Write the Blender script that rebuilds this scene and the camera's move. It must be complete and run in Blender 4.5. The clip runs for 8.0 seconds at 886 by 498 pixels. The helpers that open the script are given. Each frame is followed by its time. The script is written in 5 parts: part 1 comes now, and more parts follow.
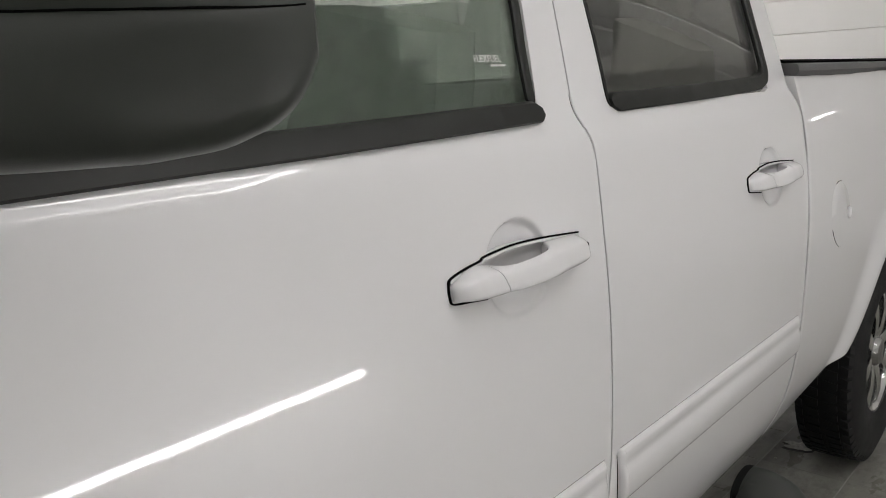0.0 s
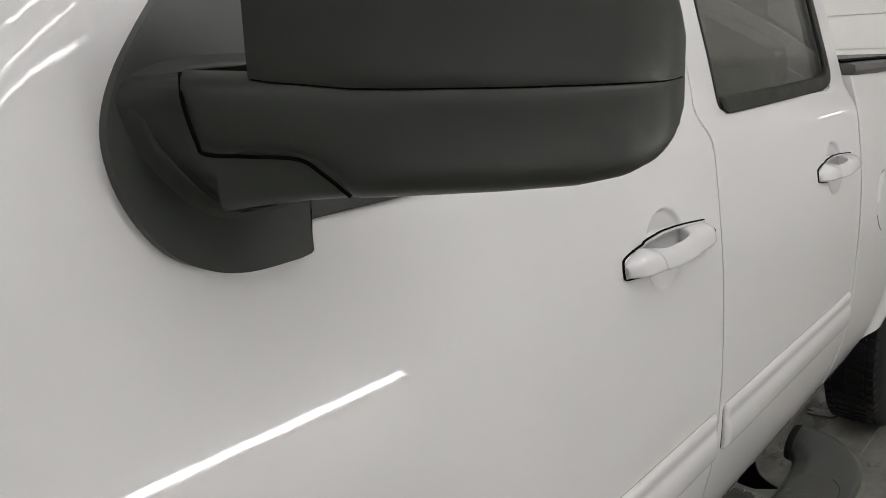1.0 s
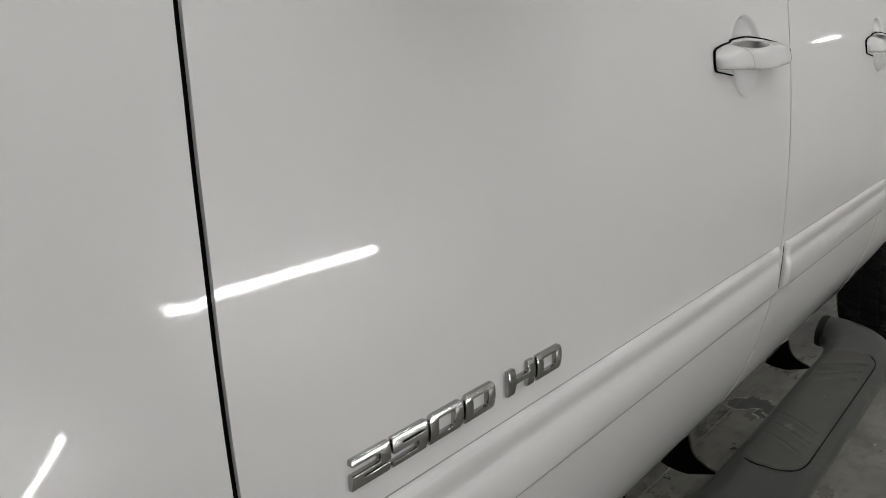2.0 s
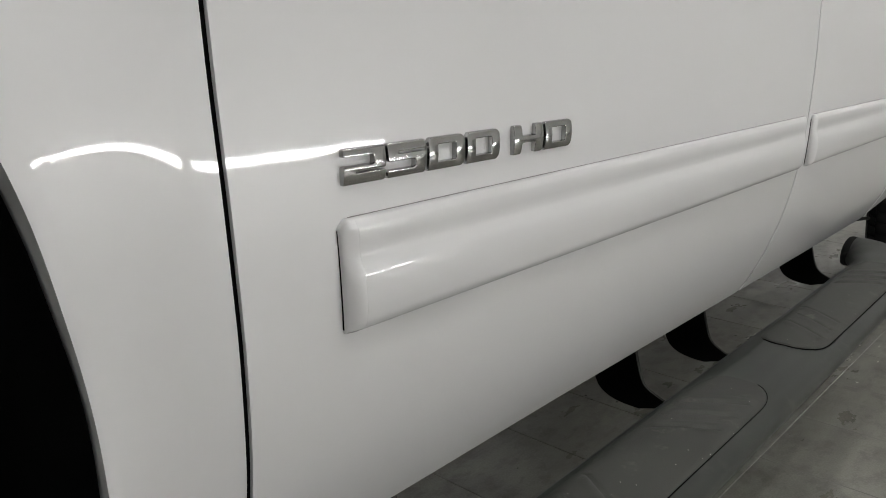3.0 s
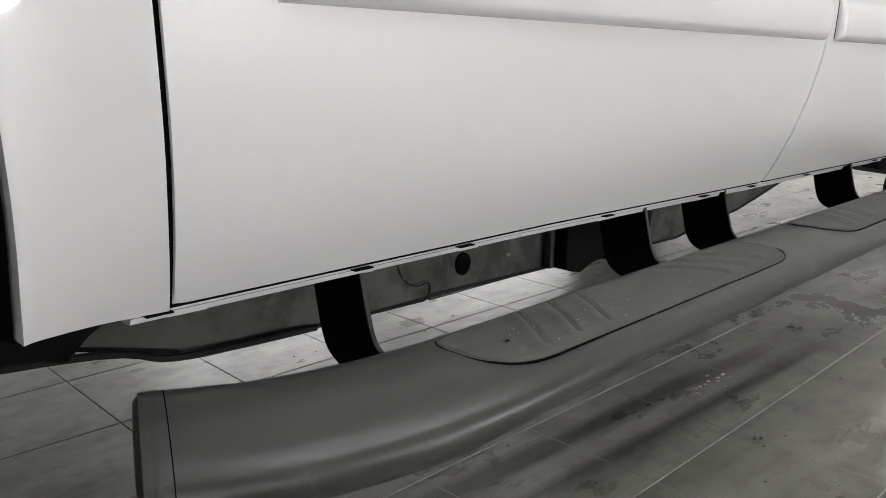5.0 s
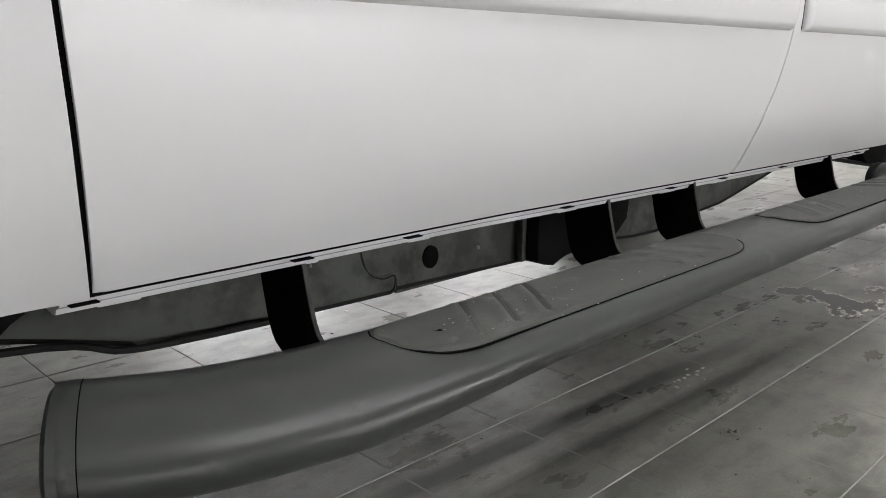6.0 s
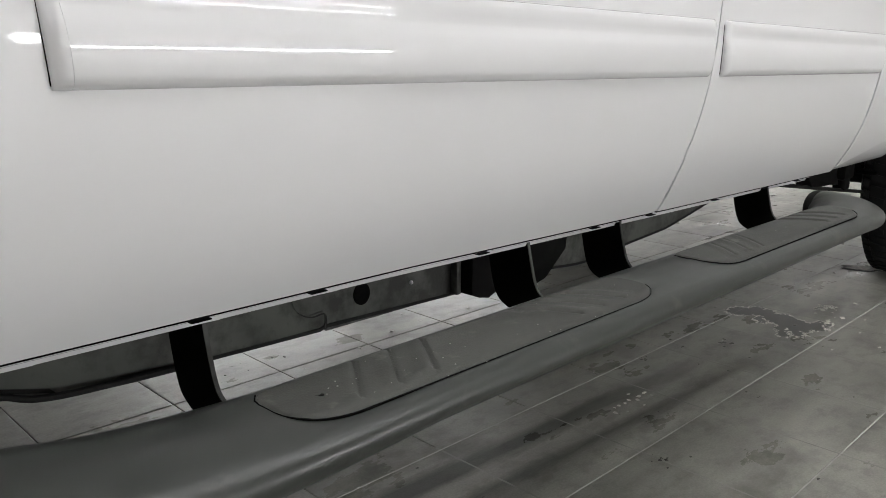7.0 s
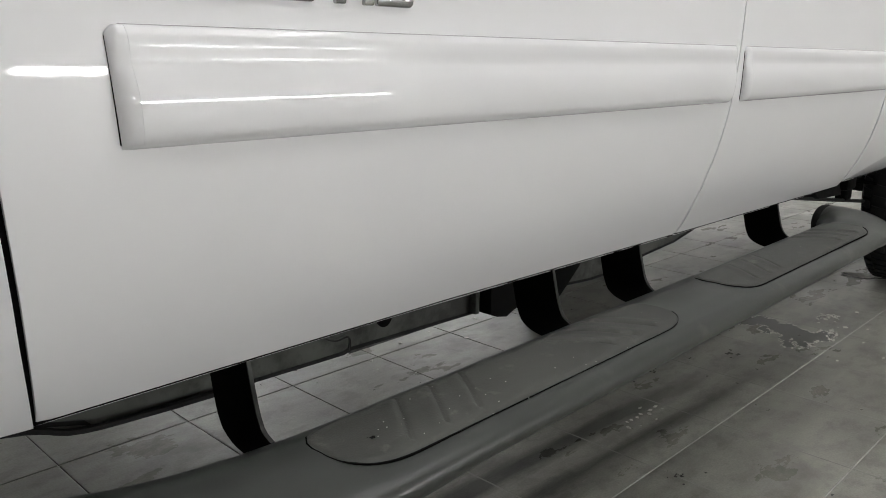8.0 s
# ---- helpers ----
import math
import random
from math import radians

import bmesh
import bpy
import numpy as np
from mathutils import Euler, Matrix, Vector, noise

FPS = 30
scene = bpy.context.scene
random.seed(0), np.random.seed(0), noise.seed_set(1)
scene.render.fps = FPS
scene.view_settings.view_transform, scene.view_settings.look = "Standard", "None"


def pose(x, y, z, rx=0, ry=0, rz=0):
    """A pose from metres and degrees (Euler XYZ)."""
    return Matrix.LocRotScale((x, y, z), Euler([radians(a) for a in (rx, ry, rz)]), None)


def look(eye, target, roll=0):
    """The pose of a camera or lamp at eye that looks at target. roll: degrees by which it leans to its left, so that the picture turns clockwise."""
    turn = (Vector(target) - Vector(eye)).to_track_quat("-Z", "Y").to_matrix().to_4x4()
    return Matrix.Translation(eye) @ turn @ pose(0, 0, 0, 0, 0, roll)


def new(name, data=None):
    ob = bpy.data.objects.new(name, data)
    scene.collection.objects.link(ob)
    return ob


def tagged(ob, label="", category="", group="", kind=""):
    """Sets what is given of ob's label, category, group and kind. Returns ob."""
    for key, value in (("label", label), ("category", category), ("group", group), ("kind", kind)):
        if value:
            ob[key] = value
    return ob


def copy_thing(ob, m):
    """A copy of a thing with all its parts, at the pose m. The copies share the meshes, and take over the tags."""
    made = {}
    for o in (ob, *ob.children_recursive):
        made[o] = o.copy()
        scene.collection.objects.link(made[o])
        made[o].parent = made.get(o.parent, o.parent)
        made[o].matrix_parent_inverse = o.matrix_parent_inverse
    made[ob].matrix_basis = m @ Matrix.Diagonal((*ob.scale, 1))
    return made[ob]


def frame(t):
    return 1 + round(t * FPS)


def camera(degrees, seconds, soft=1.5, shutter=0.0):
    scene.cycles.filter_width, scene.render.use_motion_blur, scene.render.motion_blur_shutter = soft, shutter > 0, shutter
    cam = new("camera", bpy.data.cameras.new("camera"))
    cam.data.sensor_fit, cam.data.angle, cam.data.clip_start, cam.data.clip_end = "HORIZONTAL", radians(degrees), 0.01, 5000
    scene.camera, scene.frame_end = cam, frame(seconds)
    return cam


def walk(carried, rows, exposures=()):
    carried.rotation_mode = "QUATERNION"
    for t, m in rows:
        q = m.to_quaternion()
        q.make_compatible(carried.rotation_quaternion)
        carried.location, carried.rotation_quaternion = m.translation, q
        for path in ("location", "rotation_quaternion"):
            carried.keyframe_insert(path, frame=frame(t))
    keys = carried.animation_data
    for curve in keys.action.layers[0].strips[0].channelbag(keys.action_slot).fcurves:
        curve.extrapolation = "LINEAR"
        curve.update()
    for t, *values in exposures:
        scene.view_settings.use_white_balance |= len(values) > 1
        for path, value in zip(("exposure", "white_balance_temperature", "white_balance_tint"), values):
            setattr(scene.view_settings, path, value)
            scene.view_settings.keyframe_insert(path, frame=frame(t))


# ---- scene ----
cam = camera(58.0, 8.0, soft=0.9)
PATH = [
    (0, (0.083, -0.549, 1.399), (1.562, 0.74, 1.011), -2.9),
    (0.5, (-0.016, -0.533, 1.415), (1.461, 0.743, 0.978), -2.8),
    (1, (-0.226, -0.475, 1.464), (1.26, 0.784, 1.008), -2.1),
    (1.5, (-0.338, -0.406, 1.393), (1.16, 0.83, 0.915), -1.2),
    (2, (-0.365, -0.389, 1.201), (1.144, 0.826, 0.704), -0.7),
    (2.2, (-0.375, -0.385, 1.125), (1.136, 0.819, 0.609), -0.0),
    (3.3, (-0.374, -0.442, 0.95), (1.063, 0.854, 0.443), 0.1),
    (3.5, (-0.376, -0.454, 0.921), (1.043, 0.872, 0.442), -0.2),
    (4, (-0.357, -0.465, 0.85), (1.044, 0.895, 0.417), -0.0),
    (4.5, (-0.341, -0.473, 0.788), (1.064, 0.885, 0.365), 0.5),
    (5, (-0.328, -0.489, 0.722), (1.064, 0.871, 0.262), 0.7),
    (5.2, (-0.319, -0.498, 0.696), (1.062, 0.874, 0.237), 0.4),
    (6.3, (-0.258, -0.565, 0.734), (1.119, 0.807, 0.263), 0.4),
    (6.5, (-0.241, -0.587, 0.749), (1.14, 0.781, 0.278), 0.5),
    (7, (-0.22, -0.624, 0.788), (1.176, 0.73, 0.321), 0.6),
    (7.5, (-0.221, -0.621, 0.821), (1.192, 0.715, 0.353), 0.7),
    (8, (-0.26, -0.58, 0.834), (1.154, 0.752, 0.359), 0.7),
]
EXPOSE = [(0.0, -1.05, 6560, 12), (1.0, -0.95, 6560, 11), (2.0, -1.07, 6500, 10), (3.5, -0.62, 6500, 9), (4.0, -0.46, 6500, 9), (4.5, -0.36, 6480, 9), (5.0, -0.14, 6400, 12), (6.5, -0.12, 6350, 12),
          (7.0, -0.33, 6380, 11), (7.5, -0.36, 6420, 10), (8.0, -0.49, 6420, 10)]
walk(cam, [(t, look(eye, target, roll)) for t, eye, target, roll in PATH], EXPOSE)

# ---- light: a closed white booth lit by tube lamps ----
TUBE, TUBE_LOW = 33.0, 92.0
world = bpy.data.worlds.new("world")
scene.world = world
world.use_nodes = True
world.node_tree.nodes["Background"].inputs[0].default_value = (0.5, 0.5, 0.5, 1)
world.node_tree.nodes["Background"].inputs[1].default_value = 0.05


# ---- materials ----
def material(name, color, rough=0.5, metal=0.0, coat=0.0, vary=0.0, vary_scale=6.0, grain=0.0, grain_scale=300.0,
             spec=0.5, random_tone=0.0, dirt=None, dirt_scale=8.0, dirt_cut=0.62):
    """A node material: base colour with blotches, fine bump and, where asked, dirt of its own shape."""
    m = bpy.data.materials.new(name)
    m.use_nodes = True
    nt = m.node_tree
    n, l = nt.nodes, nt.links
    b = n["Principled BSDF"]
    b.inputs["Base Color"].default_value = (*color, 1)
    b.inputs["Roughness"].default_value = rough
    b.inputs["Metallic"].default_value = metal
    b.inputs["Specular IOR Level"].default_value = spec
    b.inputs["Coat Weight"].default_value = coat
    b.inputs["Coat Roughness"].default_value = 0.02
    co = n.new("ShaderNodeNewGeometry")
    last = None
    if vary or random_tone or dirt:
        noise_a = n.new("ShaderNodeTexNoise")
        noise_a.inputs["Scale"].default_value = vary_scale
        noise_a.inputs["Detail"].default_value = 6
        l.new(co.outputs["Position"], noise_a.inputs["Vector"])
        ramp = n.new("ShaderNodeMapRange")
        ramp.inputs["From Min"].default_value = 0.3
        ramp.inputs["From Max"].default_value = 0.7
        ramp.inputs["To Min"].default_value = 1 - vary
        ramp.inputs["To Max"].default_value = 1 + vary
        l.new(noise_a.outputs["Fac"], ramp.inputs["Value"])
        mul = n.new("ShaderNodeMix")
        mul.data_type, mul.blend_type = "RGBA", "MULTIPLY"
        mul.inputs[0].default_value = 1
        mul.inputs[6].default_value = (*color, 1)
        l.new(ramp.outputs["Result"], mul.inputs[7])
        last = mul.outputs[2]
        if random_tone:
            info = n.new("ShaderNodeObjectInfo")
            r2 = n.new("ShaderNodeMapRange")
            r2.inputs["To Min"].default_value = 1 - random_tone
            r2.inputs["To Max"].default_value = 1 + random_tone
            l.new(info.outputs["Random"], r2.inputs["Value"])
            mul2 = n.new("ShaderNodeMix")
            mul2.data_type, mul2.blend_type = "RGBA", "MULTIPLY"
            mul2.inputs[0].default_value = 1
            l.new(last, mul2.inputs[6])
            l.new(r2.outputs["Result"], mul2.inputs[7])
            last = mul2.outputs[2]
        if dirt:
            noise_d = n.new("ShaderNodeTexNoise")
            noise_d.inputs["Scale"].default_value = dirt_scale
            noise_d.inputs["Detail"].default_value = 9
            noise_d.inputs["Roughness"].default_value = 0.65
            l.new(co.outputs["Position"], noise_d.inputs["Vector"])
            cut = n.new("ShaderNodeMapRange")
            cut.inputs["From Min"].default_value = dirt_cut
            cut.inputs["From Max"].default_value = dirt_cut + 0.12
            l.new(noise_d.outputs["Fac"], cut.inputs["Value"])
            mx = n.new("ShaderNodeMix")
            mx.data_type = "RGBA"
            l.new(cut.outputs["Result"], mx.inputs[0])
            l.new(last, mx.inputs[6])
            mx.inputs[7].default_value = (*dirt, 1)
            last = mx.outputs[2]
        l.new(last, b.inputs["Base Color"])
        rr = n.new("ShaderNodeMapRange")
        rr.inputs["To Min"].default_value = max(rough - 0.12 * (vary > 0), 0.02)
        rr.inputs["To Max"].default_value = rough + 0.12 * (vary > 0)
        l.new(noise_a.outputs["Fac"], rr.inputs["Value"])
        l.new(rr.outputs["Result"], b.inputs["Roughness"])
    if grain:
        noise_g = n.new("ShaderNodeTexNoise")
        noise_g.inputs["Scale"].default_value = grain_scale
        noise_g.inputs["Detail"].default_value = 3
        l.new(co.outputs["Position"], noise_g.inputs["Vector"])
        bump = n.new("ShaderNodeBump")
        bump.inputs["Strength"].default_value = grain
        bump.inputs["Distance"].default_value = 0.001
        l.new(noise_g.outputs["Fac"], bump.inputs["Height"])
        l.new(bump.outputs["Normal"], b.inputs["Normal"])
        if coat:
            l.new(bump.outputs["Normal"], b.inputs["Coat Normal"])
    return m


def floor_material(name, color, dark):
    """Worn grey tile: cloudy wear, smears along the drive way, fine speckle, uneven gloss and two painted shadow bands.
    """
    m = bpy.data.materials.new(name)
    m.use_nodes = True
    n, l = m.node_tree.nodes, m.node_tree.links
    b = n["Principled BSDF"]
    geo = n.new("ShaderNodeNewGeometry")

    def cloud(scale, detail, stretch, lo, hi, a, z):
        place = n.new("ShaderNodeMapping")
        place.inputs["Scale"].default_value = stretch
        l.new(geo.outputs["Position"], place.inputs["Vector"])
        tex = n.new("ShaderNodeTexNoise")
        tex.inputs["Scale"].default_value = scale
        tex.inputs["Detail"].default_value = detail
        tex.inputs["Roughness"].default_value = 0.62
        l.new(place.outputs["Vector"], tex.inputs["Vector"])
        ramp = n.new("ShaderNodeMapRange")
        for key, value in (("From Min", lo), ("From Max", hi), ("To Min", a), ("To Max", z)):
            ramp.inputs[key].default_value = value
        l.new(tex.outputs["Fac"], ramp.inputs["Value"])
        return ramp.outputs["Result"], tex.outputs["Fac"]

    def times(x, y):
        q = n.new("ShaderNodeMath")
        q.operation = "MULTIPLY"
        l.new(x, q.inputs[0])
        l.new(y, q.inputs[1])
        return q.outputs[0]
    wear, _ = cloud(2.4, 7, (1, 1, 1), 0.32, 0.68, 0.72, 1.26)
    smear, _ = cloud(5.5, 8, (0.35, 1.6, 1), 0.35, 0.66, 0.82, 1.12)
    blot, _ = cloud(17, 6, (0.8, 1.2, 1), 0.38, 0.50, 0.80, 1.0)
    speck, speck_raw = cloud(210, 2, (1, 1, 1), 0.30, 0.72, 0.88, 1.10)
    info = n.new("ShaderNodeObjectInfo")
    tone = n.new("ShaderNodeMapRange")
    tone.inputs["To Min"].default_value, tone.inputs["To Max"].default_value = 0.94, 1.06
    l.new(info.outputs["Random"], tone.inputs["Value"])
    total = times(times(times(wear, smear), times(blot, speck)), tone.outputs["Result"])
    mix = n.new("ShaderNodeMix")
    mix.data_type, mix.blend_type = "RGBA", "MULTIPLY"
    mix.inputs[0].default_value = 1
    mix.inputs[6].default_value = (*color, 1)
    l.new(total, mix.inputs[7])
    grime, _ = cloud(3.2, 9, (0.8, 1.1, 1), 0.55, 0.69, 0.0, 0.85)

    def calc(op, x, y, clamp=False):
        q = n.new("ShaderNodeMath")
        q.operation, q.use_clamp = op, clamp
        for k, v in enumerate((x, y)):
            if isinstance(v, float):
                q.inputs[k].default_value = v
            else:
                l.new(v, q.inputs[k])
        return q.outputs[0]
    # two shadow bands along the running board, painted into the colour with frayed edges
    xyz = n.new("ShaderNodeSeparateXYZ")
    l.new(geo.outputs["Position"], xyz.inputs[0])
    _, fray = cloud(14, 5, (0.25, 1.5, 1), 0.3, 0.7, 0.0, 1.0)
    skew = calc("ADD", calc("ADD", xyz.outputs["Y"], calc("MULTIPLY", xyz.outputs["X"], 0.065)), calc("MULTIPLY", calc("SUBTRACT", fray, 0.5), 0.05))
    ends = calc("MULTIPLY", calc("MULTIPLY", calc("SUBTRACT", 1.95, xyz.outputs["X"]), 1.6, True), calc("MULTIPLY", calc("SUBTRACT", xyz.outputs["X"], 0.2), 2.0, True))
    shade_bands = None
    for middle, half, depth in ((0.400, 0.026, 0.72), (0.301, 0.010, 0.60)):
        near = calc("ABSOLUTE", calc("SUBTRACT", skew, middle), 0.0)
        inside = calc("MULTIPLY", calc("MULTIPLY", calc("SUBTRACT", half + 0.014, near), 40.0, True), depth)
        shade_bands = inside if shade_bands is None else calc("MAXIMUM", shade_bands, inside)
    band_tone = calc("SUBTRACT", 1.0, calc("MULTIPLY", shade_bands, ends))
    band_mix = n.new("ShaderNodeMix")
    band_mix.data_type, band_mix.blend_type = "RGBA", "MULTIPLY"
    band_mix.inputs[0].default_value = 1
    l.new(mix.outputs[2], band_mix.inputs[6])
    l.new(band_tone, band_mix.inputs[7])
    stain = n.new("ShaderNodeMix")
    stain.data_type = "RGBA"
    l.new(grime, stain.inputs[0])
    l.new(band_mix.outputs[2], stain.inputs[6])
    stain.inputs[7].default_value = (*dark, 1)
    l.new(stain.outputs[2], b.inputs["Base Color"])
    gloss, _ = cloud(6, 6, (0.6, 1.3, 1), 0.3, 0.7, 0.23, 0.43)
    l.new(gloss, b.inputs["Roughness"])
    b.inputs["Specular IOR Level"].default_value = 0.38
    bump = n.new("ShaderNodeBump")
    bump.inputs["Strength"].default_value, bump.inputs["Distance"].default_value = 0.22, 0.001
    l.new(speck_raw, bump.inputs["Height"])
    l.new(bump.outputs["Normal"], b.inputs["Normal"])
    return m


def glass(name, color, rough=0.0):
    m = bpy.data.materials.new(name)
    m.use_nodes = True
    b = m.node_tree.nodes["Principled BSDF"]
    b.inputs["Base Color"].default_value = (*color, 1)
    b.inputs["Roughness"].default_value = rough
    b.inputs["Transmission Weight"].default_value = 1.0
    b.inputs["IOR"].default_value = 1.5
    return m


def glow(name, color, strength):
    m = bpy.data.materials.new(name)
    m.use_nodes = True
    b = m.node_tree.nodes["Principled BSDF"]
    b.inputs["Base Color"].default_value = (0.8, 0.8, 0.8, 1)
    b.inputs["Emission Color"].default_value = (*color, 1)
    b.inputs["Emission Strength"].default_value = strength
    return m


PAINT = material("white_paint", (0.797, 0.795, 0.80), 0.35, coat=1.0, vary=0.012, vary_scale=3.0, grain=0.018, grain_scale=330)
BLACK = material("black_plastic", (0.033, 0.037, 0.0315), 0.42, spec=0.44, vary=0.10, vary_scale=9, grain=0.10, grain_scale=1100)
TRIM = material("black_trim", (0.013, 0.014, 0.012), 0.45, spec=0.25, vary=0.1, vary_scale=20, grain=0.15, grain_scale=700)
VOID = material("black_gap", (0.003, 0.003, 0.003), 0.85, spec=0.05, vary=0.2)
BRACKET = material("black_steel", (0.0025, 0.0025, 0.0023), 0.7, spec=0.08, vary=0.25, vary_scale=30)
STEP = material("step_plastic", (0.031, 0.034, 0.030), 0.33, spec=0.42, vary=0.13, vary_scale=8, grain=0.07, grain_scale=520,
                dirt=(0.060, 0.060, 0.053), dirt_scale=15, dirt_cut=0.60)
PAD = material("step_pad_rubber", (0.050, 0.051, 0.045), 0.6, vary=0.2, vary_scale=12, grain=0.5, grain_scale=500,
               dirt=(0.115, 0.113, 0.098), dirt_scale=26, dirt_cut=0.59)
RAIL = material("frame_paint", (0.062, 0.067, 0.058), 0.6, vary=0.3, vary_scale=10, grain=0.4, grain_scale=150,
                dirt=(0.016, 0.016, 0.014), dirt_scale=9, dirt_cut=0.44)
UNDER = material("underbody", (0.012, 0.012, 0.0115), 0.75, spec=0.2, vary=0.3, vary_scale=12, grain=0.4, grain_scale=120)
CHROME = material("chrome", (0.50, 0.50, 0.495), 0.10, metal=1.0, vary=0.05, vary_scale=40)
EMBLEM = material("brushed_chrome", (0.40, 0.40, 0.395), 0.13, metal=1.0, vary=0.04, vary_scale=60)
RUBBER = material("tyre_rubber", (0.012, 0.012, 0.012), 0.65, spec=0.22, vary=0.2, vary_scale=30, grain=0.5, grain_scale=400)
ALLOY = material("polished_alloy", (0.66, 0.66, 0.65), 0.16, metal=1.0, vary=0.08, vary_scale=30)
COVER = material("cover_vinyl", (0.10, 0.10, 0.10), 0.6, vary=0.15, vary_scale=18, grain=0.6, grain_scale=900)
GLASS_F = glass("green_glass", (0.74, 0.87, 0.76))
GLASS_R = glass("privacy_glass", (0.42, 0.425, 0.395))
SEAT = material("seat_cloth", (0.42, 0.425, 0.40), 0.85, vary=0.15, vary_scale=20, grain=0.6, grain_scale=800)
INNER = material("cab_trim", (0.45, 0.455, 0.43), 0.7, vary=0.1, grain=0.3)
SEAM = material("seam_grey", (0.30, 0.30, 0.29), 0.6, vary=0.1)
WHITE_INK = material("white_ink", (0.75, 0.77, 0.74), 0.6)
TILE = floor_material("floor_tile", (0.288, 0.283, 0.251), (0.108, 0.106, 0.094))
GROUT = material("grout", (0.30, 0.295, 0.275), 0.8, vary=0.35, vary_scale=5)
WALL = material("white_wall", (0.87, 0.862, 0.845), 0.55, vary=0.02, vary_scale=2, grain=0.2, grain_scale=60)
CEIL = material("white_ceiling", (0.88, 0.88, 0.87), 0.8, vary=0.02, vary_scale=2)
LAMP = glow("tube_light", (1.0, 0.99, 0.985), TUBE)
LAMP_FILL = glow("far_fill_light", (1.0, 0.99, 0.985), 150.0)
LAMP_LOW = glow("wall_tube_light", (1.0, 0.99, 0.985), TUBE_LOW)
LAMP_FRONT = glow("front_tube_light", (1.0, 0.99, 0.985), 42.0)
LAMP_BODY = material("lamp_body", (0.75, 0.75, 0.74), 0.4, vary=0.03)
MUD = material("dried_mud", (0.075, 0.073, 0.066), 0.85, vary=0.4, vary_scale=60, grain=0.8, grain_scale=300)
RESIDUE = material("pale_residue", (0.55, 0.54, 0.50), 0.6, vary=0.3, vary_scale=70, grain=0.6, grain_scale=400)
WET = material("dried_puddle", (0.10, 0.10, 0.092), 0.35, vary=0.25, vary_scale=25)
AMBER = material("bare_steel", (0.35, 0.35, 0.34), 0.4, metal=0.8, vary=0.2, vary_scale=60)


# ---- mesh helpers ----
def mesh_of(bm, name, material_, sharp=35):
    bmesh.ops.recalc_face_normals(bm, faces=bm.faces)
    me = bpy.data.meshes.new(name)
    bm.to_mesh(me)
    bm.free()
    me.materials.append(material_)
    me.polygons.foreach_set("use_smooth", [True] * len(me.polygons))
    me.set_sharp_from_angle(angle=radians(sharp))
    return me


def part(name, bm, material_, parent, label="", sharp=35):
    ob = new(name, mesh_of(bm, name, material_, sharp))
    ob.parent = parent
    return tagged(ob, label)


def thing(name, label, category, group="", kind="", at=(0, 0, 0)):
    ob = new(name)
    ob.location = at
    return tagged(ob, label, category, group, kind)


def box(bm, lo, hi, bevel=0.0, segments=2):
    r = bmesh.ops.create_cube(bm, size=1)
    c = [(a + b) / 2 for a, b in zip(lo, hi)]
    d = [b - a for a, b in zip(lo, hi)]
    for v in r["verts"]:
        v.co = Vector((c[0] + v.co.x * d[0], c[1] + v.co.y * d[1], c[2] + v.co.z * d[2]))
    if bevel:
        edges = list({e for v in r["verts"] for e in v.link_edges})
        bmesh.ops.bevel(bm, geom=edges, offset=bevel, segments=segments, affect="EDGES", profile=0.5)
    return bm


def loft(bm, rings, closed=True, caps=True, loop=False):
    """Skins rings of equally many points."""
    vs = [[bm.verts.new(p) for p in ring] for ring in rings]
    n = len(vs[0])
    pairs = list(zip(vs, vs[1:])) + ([(vs[-1], vs[0])] if loop else [])
    for a, b in pairs:
        for i in range(n if closed else n - 1):
            j = (i + 1) % n
            bm.faces.new((a[i], a[j], b[j], b[i]))
    if caps and closed and not loop:
        bm.faces.new(vs[0][::-1])
        bm.faces.new(vs[-1])
    return bm


def prism(bm, outline, thick, place, bevel=0.0, segments=2):
    """A flat outline (u, v) given thickness w; place(u, v, w) gives the point."""
    a = [bm.verts.new(place(u, v, 0)) for u, v in outline]
    b = [bm.verts.new(place(u, v, thick)) for u, v in outline]
    n = len(a)
    f0 = bm.faces.new(a)
    bm.faces.new(b[::-1])
    side = [bm.faces.new((a[i], b[i], b[(i + 1) % n], a[(i + 1) % n])) for i in range(n)]
    if bevel:
        bmesh.ops.bevel(bm, geom=list(f0.edges), offset=bevel, segments=segments, affect="EDGES", profile=0.5)
    return bm


def smooth_line(points, n):
    """n points along a Catmull-Rom line through the given ones."""
    pts = [Vector(p) for p in points]
    pts = [pts[0] * 2 - pts[1]] + pts + [pts[-1] * 2 - pts[-2]]
    out = []
    m = len(pts) - 3
    for i in range(n):
        s = i / (n - 1) * m
        k = min(int(s), m - 1)
        t = s - k
        a, b, c, d = pts[k:k + 4]
        out.append(0.5 * ((2 * b) + (c - a) * t + (2 * a - 5 * b + 4 * c - d) * t * t + (3 * b - a - 3 * c + d) * t ** 3))
    return out


def table(knots, soft=0):
    xs, ys = [k[0] for k in knots], [k[1] for k in knots]
    if not soft:
        return lambda v: float(np.interp(v, xs, ys))
    grid = np.arange(xs[0], xs[-1] + 0.001, 0.002)
    k = int(soft / 0.002)
    raw = np.interp(grid, xs, ys)
    pad = np.concatenate([2 * raw[0] - raw[k:0:-1], raw, 2 * raw[-1] - raw[-2:-k - 2:-1]])
    out = np.convolve(pad, np.ones(2 * k + 1) / (2 * k + 1), mode="valid")
    return lambda v: float(np.interp(v, grid, out))


